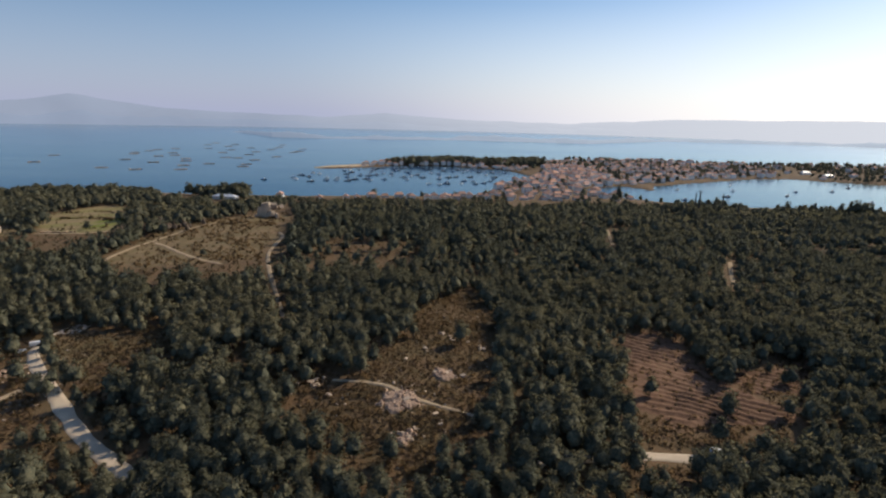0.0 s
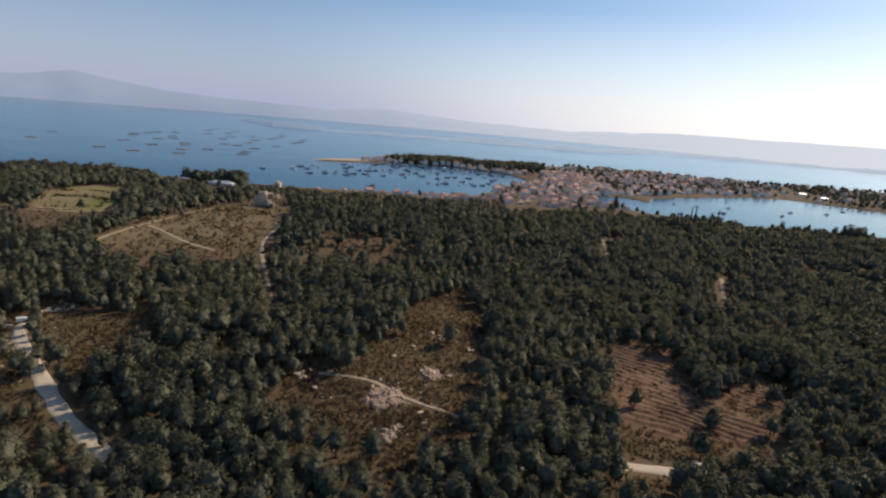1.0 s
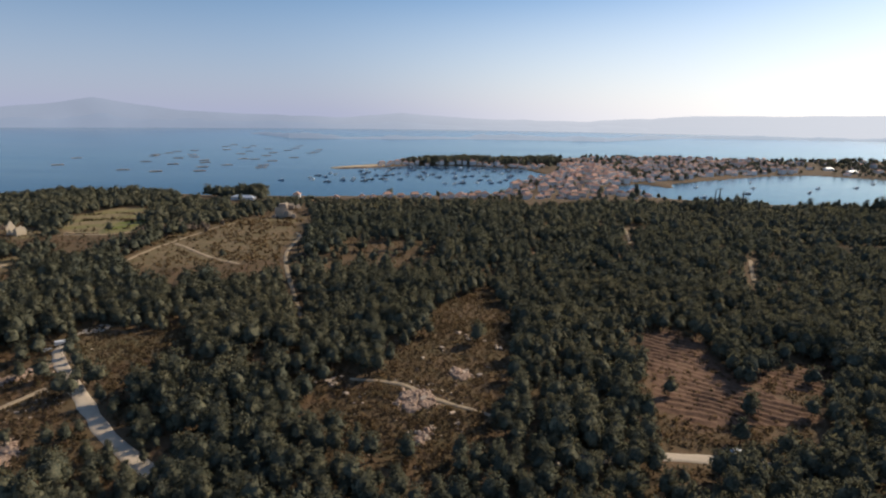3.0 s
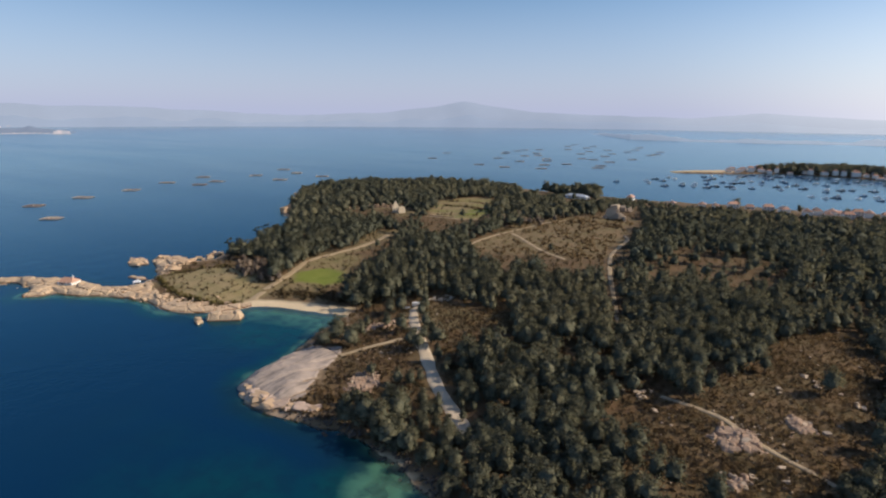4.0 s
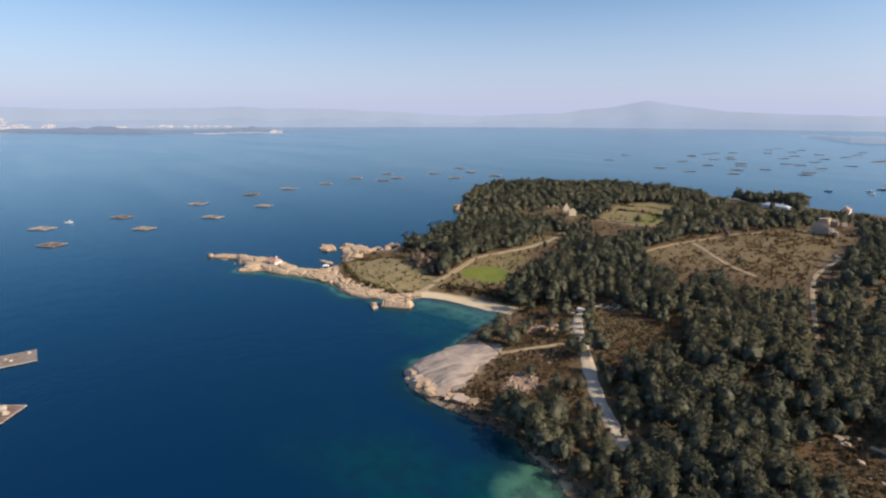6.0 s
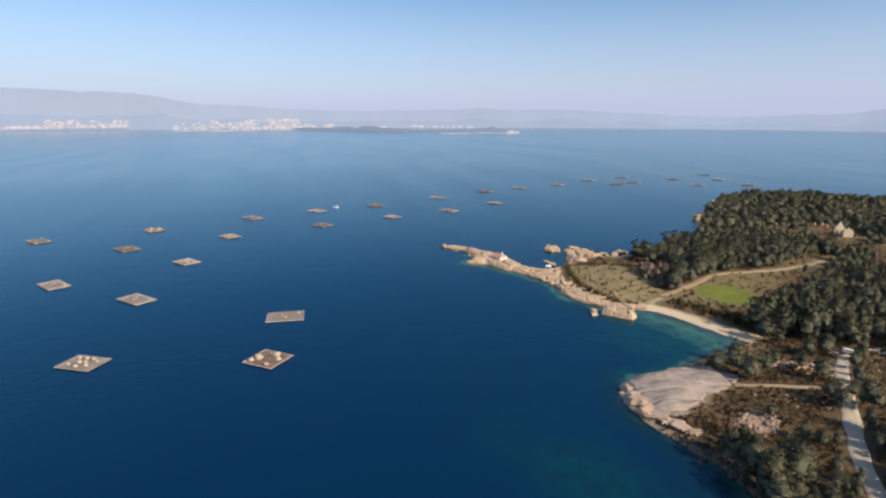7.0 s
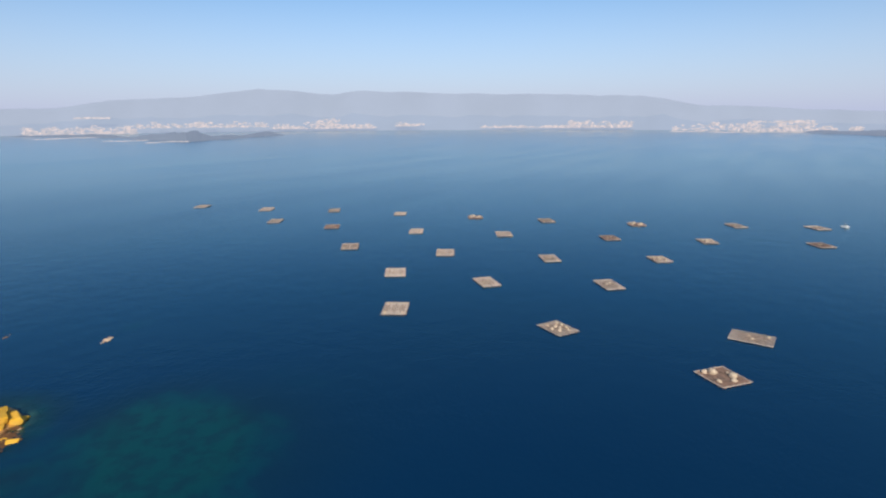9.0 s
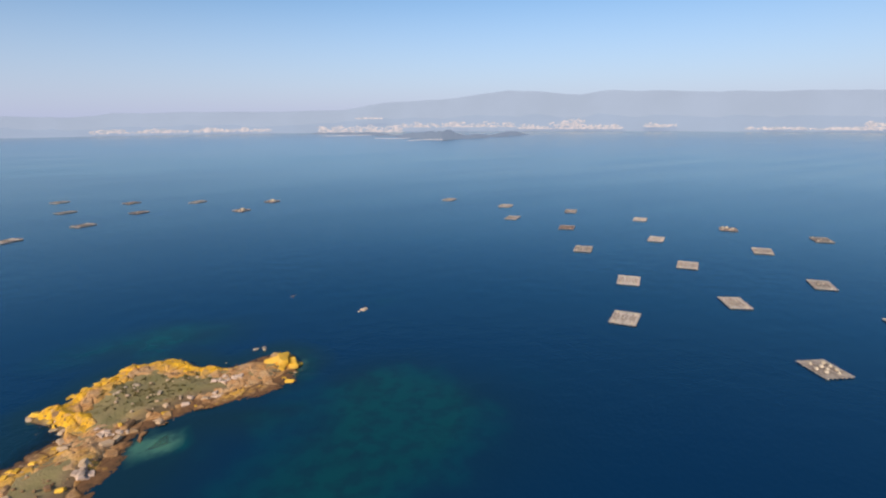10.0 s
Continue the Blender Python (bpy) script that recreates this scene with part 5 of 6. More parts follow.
# ---- rocks ----
def boulder_mesh(seed, mat, cuts=3):
    bm = bmesh.new()
    bmesh.ops.create_icosphere(bm, subdivisions=cuts, radius=1.0)
    r = np.random.default_rng(seed)
    off = Vector(r.uniform(-50, 50, 3))
    turn = Matrix.Rotation(r.uniform(-0.3, 0.3), 3, "X") @ Matrix.Rotation(r.uniform(-0.3, 0.3), 3, "Y")
    planes = [(turn @ Vector(n), r.uniform(0.5, 0.68)) for n in ((1, 0, 0), (-1, 0.15, 0), (0.1, 1, 0), (0, -1, 0.1), (0, 0.1, 1), (0, 0, -1))]
    planes += [(Vector(r.normal(size=3)).normalized(), r.uniform(0.62, 0.85)) for _ in range(5)]
    for v in bm.verts:
        for n, h in planes:
            over = v.co.dot(n) - h
            if over > 0:
                v.co -= n * over * 0.95
        v.co *= 1 + 0.09 * noise.noise(v.co * 1.4 + off) + 0.05 * noise.noise(v.co * 4 + off)
        v.co.z = v.co.z * 0.8
    me = bpy.data.meshes.new("boulder")
    bm.to_mesh(me)
    bm.free()
    me.materials.append(mat)
    return me


PEBBLE = boulder_mesh(222, GRANITE, 2)
STONES = {m.name: [boulder_mesh(200 + k, m) for k in range(5)] for m in (GRANITE, GRANITE_WARM, LICHEN, WET_ROCK, SHORE_ROCK, ROSE_ROCK)}


def boulder(x, y, size, mat, label, group, flat=1.0, sink=0.25, base=None):
    ob = new("boulder", STONES[mat.name][int(rng.integers(0, 5))])
    z = float(height(np.array([x]), np.array([y]))[0]) if base is None else base
    z = max(z, -0.6)
    ob.matrix_basis = pose(x, y, z + size * flat * (0.5 - sink), rng.uniform(-12, 12), rng.uniform(-12, 12), rng.uniform(0, 360)) @ Matrix.Diagonal((size * rng.uniform(0.95, 1.6), size * rng.uniform(0.6, 1.0), size * flat * rng.uniform(0.7, 1.05), 1))
    return tagged(ob, label, "boulder", group)


POINT_AXIS = [(-300, 196), (-330, 181), (-360, 176), (-392, 165), (-412, 155), (-428, 147), (-455, 146), (-478, 132)]
for x, y in along(POINT_AXIS, 34, 3.6):
    boulder(x, y, rng.uniform(2.2, 4.6), GRANITE_WARM, "sunlit warm tan granite boulder on the rocky point", "boulders of the point", 0.34)
for x, y in along([(-446, 227), (-436, 232), (-424, 236), (-412, 234), (-406, 220)], 34, 3.4):
    boulder(x, y, rng.uniform(2.2, 5.2), GRANITE_WARM, "tan granite boulder on the low rocky spur", "boulders of the spur", 0.62)
for x, y in np.concatenate([along([(-464, 219), (-456, 214), (-445, 212)], 11, 2.0), along([(-420, 250), (-425, 262), (-430, 276)], 13, 3.0)]):
    boulder(x, y, rng.uniform(1.8, 4.4), GRANITE_WARM, "tan granite block standing in the shallows off the spur", "boulders of the spur", 0.7, base=0.1)
for x, y, s in ((-293, 169, 3.6), (-290, 168, 2.6), (-296, 171, 1.8)):
    boulder(x, y, s, GRANITE_WARM, "rounded golden granite boulder off the beach", "rocks off the beach", 0.9, 0.1, base=-0.2)
for x, y in along([(-201, 136), (-194, 133), (-184, 132), (-172, 134), (-162, 138)], 34, 1.5):
    boulder(x, y, rng.uniform(1.5, 4.8), ROSE_ROCK if rng.uniform() < 0.6 else GRANITE_WARM, "pale granite boulder below the slab at the waterline", "boulders below the slab", 0.5, 0.35)
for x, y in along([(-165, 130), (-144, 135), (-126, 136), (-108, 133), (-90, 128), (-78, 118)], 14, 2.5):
    boulder(x, y, rng.uniform(0.8, 2.0), SHORE_ROCK, "dark boulder on the shore, tree shade in its tone", "shore boulders", 0.7)
for x, y, n, sp in ((2, 220, 7, 3), (19, 249, 5, 3.5), (5, 257, 4, 3), (-10, 241, 3, 3), (-13, 180, 5, 4), (-54, 213, 12, 4), (2, 187, 3, 4), (6, 290, 3, 5), (-14, 200, 4, 7), (-160, 166, 4, 5)):
    for _ in range(n):
        boulder(x + rng.normal(0, sp), y + rng.normal(0, sp), rng.uniform(0.6, 2.0), GRANITE, "whitish weathered granite boulder in the heath", "heath boulders", 0.75)
for x, y, s in ((-187, 574, 8.0), (-179, 570, 5.6), (-172, 566, 3.6), (-193, 568, 3.0), (-202, 628, 6.0), (-195, 632, 5.4), (-188, 636, 4.2)):
    boulder(x, y, s, GRANITE, "large rounded grey tor boulder on the hilltop", "hilltop tor", 1.5, 0.1)
for x, y in along([(-662, 560), (-680, 600), (-672, 640), (-640, 540)], 8, 6):
    boulder(x, y, rng.uniform(3, 7), GRANITE_WARM, "reddish granite boulder on the headland shore", "headland boulders", 0.8)
for x, y, s in ((-632, 532, 6.5), (-638, 540, 5), (-625, 526, 4), (-549, 441, 6.5), (-541, 436, 4.5), (-556, 448, 4.4), (-562, 456, 3), (-650, 558, 5.5)):
    boulder(x, y, s, GRANITE_WARM, "reddish granite boulder on the headland shore", "headland boulders", 0.9, 0.1, base=0.0)


def shelf_lift(x, y, d):
    """Big flat-topped plates of granite, split by joints and stepped against one another."""
    u, v = x + 3 * vnoise(x, y, 14, 4), y + 3 * vnoise(x, y, 13, 6)
    b, h = blocks(0.62 * u + 0.3 * v, 1.05 * v - 0.25 * u, 9.0, 3)
    s, g = blocks(0.9 * u + 0.2 * v, 1.3 * v, 4.6, 8)
    flat = np.clip(1.7 * b, 0, 1)
    return -0.5 + ramp(d, -1.5, 2.2) * (0.45 + flat * (0.25 + 1.5 * h) + 0.35 * np.clip(1.5 * s, 0, 1) * g + 0.12 * fbm(x, y, 5, 12) - 1.2 * np.exp(-(b / 0.3) ** 2) - 0.45 * np.exp(-(s / 0.22) ** 2))


def reef_lift(top, seed):
    """A rock standing clear of the seabed."""
    def lift(x, y, d):
        b, h = blocks(x, y, 7.0, seed)
        return -1.0 + ramp(d, -1.5, 2.5) * (1.0 + top * (0.45 + 0.55 * np.clip(1.8 * b, 0, 1) * (0.5 + 0.5 * h)) + 0.2 * fbm(x, y, 4, seed)) - height(x, y)
    return lift


POINT_SHELF = COAST_POINT[5:35]
SPUR_SHELF = [(-418, 209), (-427, 216), (-438, 221), (-450, 228), (-446, 236), (-437, 242), (-426, 242), (-417, 240), (-408, 228), (-403, 214)]
SHORE_SHELF = [(-290, 204), (-292, 196), (-297, 187), (-304, 180), (-315, 172), (-322, 169), (-334, 168), (-346, 170), (-352, 180), (-338, 182), (-320, 184), (-306, 191), (-300, 200), (-296, 209)]
tagged(new("rocky_point", drape("rocky_point", POINT_SHELF, 0.75, shelf_lift, POINT_ROCK, False)), "jointed tan granite point running out into the sea", "rock")
tagged(new("rocky_spur", drape("rocky_spur", SPUR_SHELF, 0.8, lambda x, y, d: shelf_lift(x, y, d) + 0.3, POINT_ROCK, False)), "low spur of jointed tan granite blocks", "rock")
tagged(new("rock_shelf", drape("rock_shelf", SHORE_SHELF, 0.75, lambda x, y, d: 0.6 * shelf_lift(x, y, d), POINT_ROCK, False)), "pale tan granite shelf between beach and point", "rock")
for outline, top, label in (([(-452, 208), (-443, 208), (-440, 218), (-452, 224), (-462, 224), (-465, 215)], 1.9, "low tan granite skerry off the rocky spur"),
                            ([(-419, 189), (-403, 190), (-396, 195), (-407, 198), (-417, 195)], 1.2, "flat tan skerry in the narrow inlet"),
                            ([(-290, 173), (-281, 179), (-276, 185), (-280, 191), (-287, 189), (-293, 181), (-294, 175)], 4.6, "whaleback of golden granite lying off the beach")):
    tagged(new("skerry", drape("skerry", outline, 0.6, reef_lift(top, 31 + len(label)), POINT_ROCK, False, ragged=0.7)), label, "rock", "skerries")
ISLE_GREEN = [(10, -250), (11, -258), (1, -270), (-9, -280), (-18, -278), (-29, -266), (-42, -256), (-41, -250), (-24, -247), (-8, -240), (-2, -239), (6, -243)]


def islet_lift(x, y, d):
    b, h = blocks(x + 2 * vnoise(x, y, 7, 4), y, 6.2, 13)
    s, g = blocks(x, y, 2.4, 18)
    b = np.clip(1.5 * b, 0, 1)
    green = ramp(shore_distance(x, y, ISLE_GREEN) + vnoise(x, y, 6, 3) * 2, -2, 3)
    north = ramp(0.45 * x - y + 5 * vnoise(x, y, 9, 5), 244, 262)
    green = np.maximum(green, ramp(shore_distance(x, y, ISLE_GREEN_SOUTH) + vnoise(x, y, 6, 7) * 2, -2, 2))
    top = -0.4 + ramp(d, -1.5, 1.5) * (0.1 + b * (0.2 + (0.6 + 0.8 * north) * h) + 0.25 * north + 0.3 * s * g) - 1.9 * green
    # a broken apron of weedy rock, half awash, on the southern side
    apron = 0.2 + 0.06 * d + 0.75 * b * h + 0.25 * s * g - 2.2 * north - 3.0 * np.exp(-((x + 86) ** 2 + (y + 264) ** 2) / 15 ** 2) - height(x, y)
    return np.where(d < 0.5, np.where(d < -1.5, apron, np.maximum(apron, top)), top)


ISLE_GREEN_SOUTH = [(35, -203), (32, -213), (22, -218), (15, -209), (20, -196), (30, -193)]
isle_me = drape("islet_rock", ISLET, 0.6, islet_lift, ISLET_ROCK, False, 9.0)
co = np.empty(3 * len(isle_me.vertices), np.float32)
isle_me.vertices.foreach_get("co", co)
ix, iy = co[0::3], co[1::3]
floats(isle_me, "lichen", np.clip(1.3 * ramp(0.45 * ix - iy + 6 * vnoise(ix, iy, 9, 5), 242, 258) * ramp(10 - shore_distance(ix, iy, ISLET), 0, 4) + 0.6 * ramp(vnoise(ix, iy, 11, 29), 0.1, 0.6) + np.exp(-((ix + 72) ** 2 + (iy + 259) ** 2) / 50), 0, 1))
tagged(new("islet_rock", isle_me), "rocky islet of granite with yellow lichen and brown weed", "rock")
isle_ring = ISLET[:19] + ISLET[21:]
for x, y in along(isle_ring[:7], 17, 1.6):
    boulder(x, y, rng.uniform(1.7, 3.4), LICHEN, "granite boulder coated with bright yellow lichen", "lichen boulders", 0.55)
for x, y in along(isle_ring[11:] + isle_ring[:1], 46, 3.0):
    boulder(x, y, rng.uniform(1.1, 2.6), LICHEN if rng.uniform() < 0.45 else (GRANITE_WARM if rng.uniform() < 0.6 else WET_ROCK), "tumbled granite boulder stained yellow and brown", "islet boulders", 0.75)
for x, y in rng.normal(0, 1, (7, 2)) * (14, 9) + (-8, -262):
    boulder(x, y, rng.uniform(0.7, 1.8), GRANITE, "pale granite boulder in the islet grass", "islet grass boulders", 0.7)
for x, y, n, sp in ((-46, -254, 13, 3.2), (-37, -245, 9, 2.6), (4, -233, 11, 3.2), (14, -210, 11, 2.6), (-26, -244, 5, 3.0)):
    for _ in range(n):
        boulder(x + rng.normal(0, sp), y + rng.normal(0, 0.6 * sp), rng.uniform(0.9, 2.1), ROSE_ROCK, "bare pinkish-white granite boulder on the islet", "pale islet boulders", 0.7, 0.1)
for x, y, s in ((-72, -259, 6.0), (-76, -256, 4.4), (-68, -262, 4.4), (-74, -262, 3.8), (-70, -255, 3.6), (-79, -257, 2.8)):
    boulder(x, y, s, LICHEN, "big boulder knob covered in yellow lichen", "lichen knob", 0.72)
for x, y, s in ((-140, -313, 3.0), (-143, -315, 2.0), (-137, -312, 1.6), (-70, -286, 2.6), (-66, -288, 1.8), (-111, -366, 2.2), (-114, -368, 1.6)):
    boulder(x, y, s, GRANITE if x > -100 or y > -340 else WET_ROCK, "lone granite rock awash in the sea", "awash rocks", 0.7, base=-0.5 if y > -340 else -0.6, sink=0.25 if y > -340 else 0.4)


def pebble_field(name, pts, mat, label, low, high):
    t = PEBBLE
    n = len(t.vertices)
    co = np.empty(3 * n, np.float32)
    t.vertices.foreach_get("co", co)
    co = co.reshape(-1, 3)
    tri = np.array([p.vertices[:] for p in t.polygons])
    z = np.maximum(height(pts[:, 0], pts[:, 1]), -0.4)
    v, f = [], []
    for k, (x, y) in enumerate(pts):
        s, a = rng.uniform(low, high), rng.uniform(0, 6.28)
        q = co * (s * rng.uniform(0.8, 1.4), s, s * 0.7)
        v.append(np.stack([x + math.cos(a) * q[:, 0] - math.sin(a) * q[:, 1], y + math.sin(a) * q[:, 0] + math.cos(a) * q[:, 1], z[k] + q[:, 2] + 0.15 * s], 1))
        f.append(tri + k * n)
    tagged(new(name, mesh_np(name, np.concatenate(v), np.concatenate(f), mat, True)), label, "stones", kind="stuff")


pebble_field("point_stones", np.concatenate([along(POINT_AXIS, 90, 5.0), along([(-446, 230), (-428, 238), (-408, 222), (-392, 192)], 40, 3), along([(-300, 192), (-330, 176), (-370, 170)], 40, 2.5)]), GRANITE_WARM, "smaller tan stones scattered over the rocky point", 0.5, 1.7)
pebble_field("shore_stones", along([(-180, 134), (-165, 134), (-144, 137), (-108, 136), (-78, 120)], 380, 2.2), SHORE_ROCK, "dark stones tumbled along the shore, tree shade in their tone", 0.3, 1.0)
pebble_field("islet_stones", along(isle_ring + isle_ring[:1], 100, 2.6), GRANITE_WARM, "small tan stones strewn round the islet", 0.3, 1.0)
pebble_field("islet_weed_stones", along(isle_ring[11:] + isle_ring[:1], 170, 4.0), WET_ROCK, "brown weedy stones on the islet shore", 0.3, 1.0)
pebble_field("islet_top_stones", rng.normal(0, 1, (34, 2)) * (16, 9) + (-10, -263), GRANITE_WARM, "pale stones showing through the islet scrub", 0.4, 1.2)
pebble_field("heath_stones", np.concatenate([along(HEATH_MID, 120, 8), along([(-15, 215), (0, 180)], 60, 7), along([(-200, 215), (-190, 238)], 40, 5), along([(-160, 160), (-150, 170)], 40, 6), along([(-216, 200), (-204, 222), (-190, 244), (-178, 236)], 110, 6), along([(-175, 190), (-160, 210)], 40, 7)]), GRANITE, "pale stones strewn through the heath", 0.25, 0.8)


# ---- mussel rafts ----
def raft(long, wide, floats_at, timber, label, group="mussel rafts"):
    ob = thing("mussel_raft", label, "raft", group)
    for k in range(6):
        bm = bmesh.new()
        box(bm, 0, -wide / 2 + wide * (k + 0.5) / 6, 0.42, long, 0.55, 0.45, 0.08)
        part("main_beam", bm, timber, ob)
    bm = bmesh.new()
    n = int(long / 0.75)
    for k in range(n):
        box(bm, -long / 2 + long * (k + 0.5) / n, 0, 0.75 + 0.08 * math.sin(k * 5.1), 0.5, wide - 0.1 + 0.55 * math.sin(k * 2.3 + long) + 0.35 * math.sin(k * 5.7), 0.22)
    tagged(part("slat_deck", bm, timber, ob, "weathered slatted deck of cross poles"), kind="stuff")
    bm = bmesh.new()
    for k in range(int(wide / 1.1)):
        if (k * 7 + int(long)) % 5:
            box(bm, 0.6 * math.sin(k * 3.1), -wide * 0.42 + 0.84 * wide * k / int(wide / 1.1), 0.98, long * (0.5 + 0.2 * math.sin(k * 2.7 + wide)), 0.42, 0.12)
    tagged(part("walkway", bm, TIMBER_DARK, ob, "dark worn boards laid along the middle"), kind="stuff")
    for cx, cy, sx, sy in ((0, -wide / 2, long + 0.6, 0.5), (0, wide / 2, long + 0.6, 0.5), (-long / 2, 0, 0.5, wide - 0.52), (long / 2, 0, 0.5, wide - 0.52), (0, 0, long - 0.52, 0.5)):
        bm = bmesh.new()
        box(bm, cx, cy, 0.93, sx, sy, 0.3, 0.06)
        part("edge_rail" if cx or cy else "centre_rail", bm, TIMBER if cx or cy else timber, ob)
    for x, y, r in floats_at:
        bm = bmesh.new()
        bmesh.ops.create_uvsphere(bm, u_segments=12, v_segments=8, radius=r * 1.08, matrix=pose(x * long, y * wide, 0.9 + 0.25 * r) @ Matrix.Diagonal((1.2, 0.95, 1.0, 1)))
        for v in bm.verts:
            v.co += Vector((0.3, 0.3, 0.26)) * r * noise.noise(v.co * 0.9 + Vector((x * 40, y * 30, 0)))
        part("float", bm, FLOAT_SKIN, ob, "pale rounded float", True)
    for x in (-0.35, 0.35):
        for y in (-0.32, 0.32):
            bm = bmesh.new()
            rod(bm, (x * long - 2, y * wide, 0.05), (x * long + 2, y * wide, 0.05), 0.6, n=10)
            part("buoyancy_drum", bm, PAINT_DARK, ob)
    return ob


SIX = [(-0.36, -0.3, 1.2), (-0.28, -0.08, 1.8), (-0.12, 0.3, 0.7), (0.1, 0.26, 1.7), (0.3, 0.08, 1.2), (0.2, -0.33, 1.0), (0.05, 0.34, 0.8)]
FOUR = [(-0.38, -0.34, 0.8), (0.38, -0.34, 0.8), (-0.36, 0.34, 0.8), (0.36, 0.34, 0.8), (0.02, -0.05, 0.5)]
MANY = [(-0.3, 0.3, 0.9), (-0.1, 0.32, 0.9), (0.12, 0.3, 0.9), (0.3, 0.2, 0.8), (-0.1, 0.0, 1.1), (0.05, 0.05, 0.9), (0.2, -0.15, 0.9), (-0.3, -0.2, 0.8), (0.0, -0.3, 0.9)]
PAIR = [(-0.08, 0.1, 0.75), (0.02, -0.15, 0.8), (0.36, 0.3, 0.7)]
KINDS = [raft(17.6, 16.8, SIX, TIMBER_RED, "brown slatted mussel raft with pale rounded floats"), raft(21.4, 15.6, PAIR, TIMBER, "grey timber mussel raft with few pale floats"),
         raft(19.3, 14.4, MANY, TIMBER, "grey mussel raft crowded with pale floats"), raft(22.9, 15.5, FOUR, TIMBER, "timber mussel raft with floats at its corners"),
         raft(23.2, 14.0, PAIR, TIMBER, "long grey-brown mussel raft lying low in the water"), raft(20.0, 15.5, PAIR, TIMBER_RED, "rusty red-brown mussel raft with pale floats")]
# kind, x, y, turn
RAFTS = [(0, -272, -22, 52), (1, -332, -15, 88), (2, -289, -110, 63), (3, -266, -210, 31), (4, -348, -189, 50), (4, -389, -111, 43), (3, -333, -262, 36), (4, -438, -177, 38),
         (2, -484, -97, 39), (3, -408, -264, 32), (3, -381, -353, 38), (2, -580, -74, 32), (5, -617, 18, 37), (5, -546, -158, 37)]
MORE = [(1, -455, -689), (3, -485, -594), (4, -525, -511), (2, -549, -422), (0, -577, -330), (3, -601, -249), (0, -631, -154), (4, -681, -60)]
MORE += [(1, -712, 15), (4, -433, -517), (5, -443, -436), (4, -472, -342), (3, -507, -256), (1, 33, -997), (4, 24, -881), (3, 6, -759)]
MORE += [(3, 72, -703), (5, -56, -928), (5, -57, -825), (4, -139, -883), (0, -173, -766), (0, -231, -825), (5, -736, 92), (2, -648, 100)]
MORE += [(1, -786, 189), (4, -674, 177), (5, -830, 276), (2, -717, 253), (3, -858, 345), (1, -883, 423), (4, -929, 506), (5, -863, 525)]
MORE += [(1, -957, 591), (3, -881, 568), (1, -908, 669), (3, -819, 654), (4, -955, 774), (2, -882, 746), (4, -799, 737)]
RAFTS += [(k, x, y, 36 + (i * 37 % 11) - 5) for i, (k, x, y) in enumerate(MORE)]
FLEET = [(-542, 1150), (-623, 1128), (-701, 1144), (-722, 1507), (-542, 1290), (-447, 1244), (-981, 1411), (-897, 1225), (-541, 1467), (-620, 1347), (-464, 1730), (-565, 1834), (-862, 1570), (-604, 2100), (-866, 1703)]
# far rafts use the paler grey kinds, so haze is in their colour
RAFTS += [(3 if i % 2 else 4, x, y, 36) for i, (x, y) in enumerate(FLEET)]
RAFTS += [(3 if (i + j) % 3 else 4, -480 - 95 * i + 20 * (j % 2), 1180 + 120 * j + 55 * i, 36) for i in range(5) for j in range(7) if (i * 3 + j) % 4]
used = set()
for k, x, y, a in RAFTS:
    m = pose(x, y, -0.28, 0, 0, a)
    if k in used:
        copy_thing(KINDS[k], m)
    else:
        KINDS[k].matrix_basis = m
        used.add(k)


# ---- boats ----
def boat(long, hull, label):
    ob = thing("fishing_boat", label, "boat", "boats at their moorings")
    bm = bmesh.new()
    w = long * 0.16
    rings = []
    for f, ww, z0, z1 in ((-0.5, 0.85, -0.3, 1.2), (-0.2, 1.0, -0.6, 1.2), (0.15, 0.95, -0.6, 1.35), (0.38, 0.55, -0.5, 1.7), (0.52, 0.04, 0.2, 2.1)):
        rings.append([bm.verts.new((f * long, s * w * ww * q, z)) for s, q, z in ((-1, 1, z1), (-1, 0.7, z0), (1, 0.7, z0), (1, 1, z1))])
    for a, b in zip(rings, rings[1:]):
        for i in range(3):
            bm.faces.new((a[i], a[i + 1], b[i + 1], b[i]))
        bm.faces.new((a[0], b[0], b[3], a[3]))
    bm.faces.new(rings[0][::-1])
    part("hull", bm, hull, ob)
    bm = bmesh.new()
    box(bm, 0.12 * long, 0, 2.1, long * 0.24, w * 1.2, 2.0, 0.15)
    cabin = part("cabin", bm, PAINT_WHITE, ob, "white wheelhouse")
    bm = bmesh.new()
    box(bm, 0.12 * long, 0, 2.55, long * 0.245, w * 1.22, 0.55)
    part("window_band", bm, GLASS_DARK, cabin)
    bm = bmesh.new()
    rod(bm, (0, 0, 2.5), (0, 0, 6.2), 0.09)
    rod(bm, (0, 0, 3.0), (-0.3 * long, 0, 5.0), 0.07)
    part("mast", bm, STEEL, ob)
    return ob


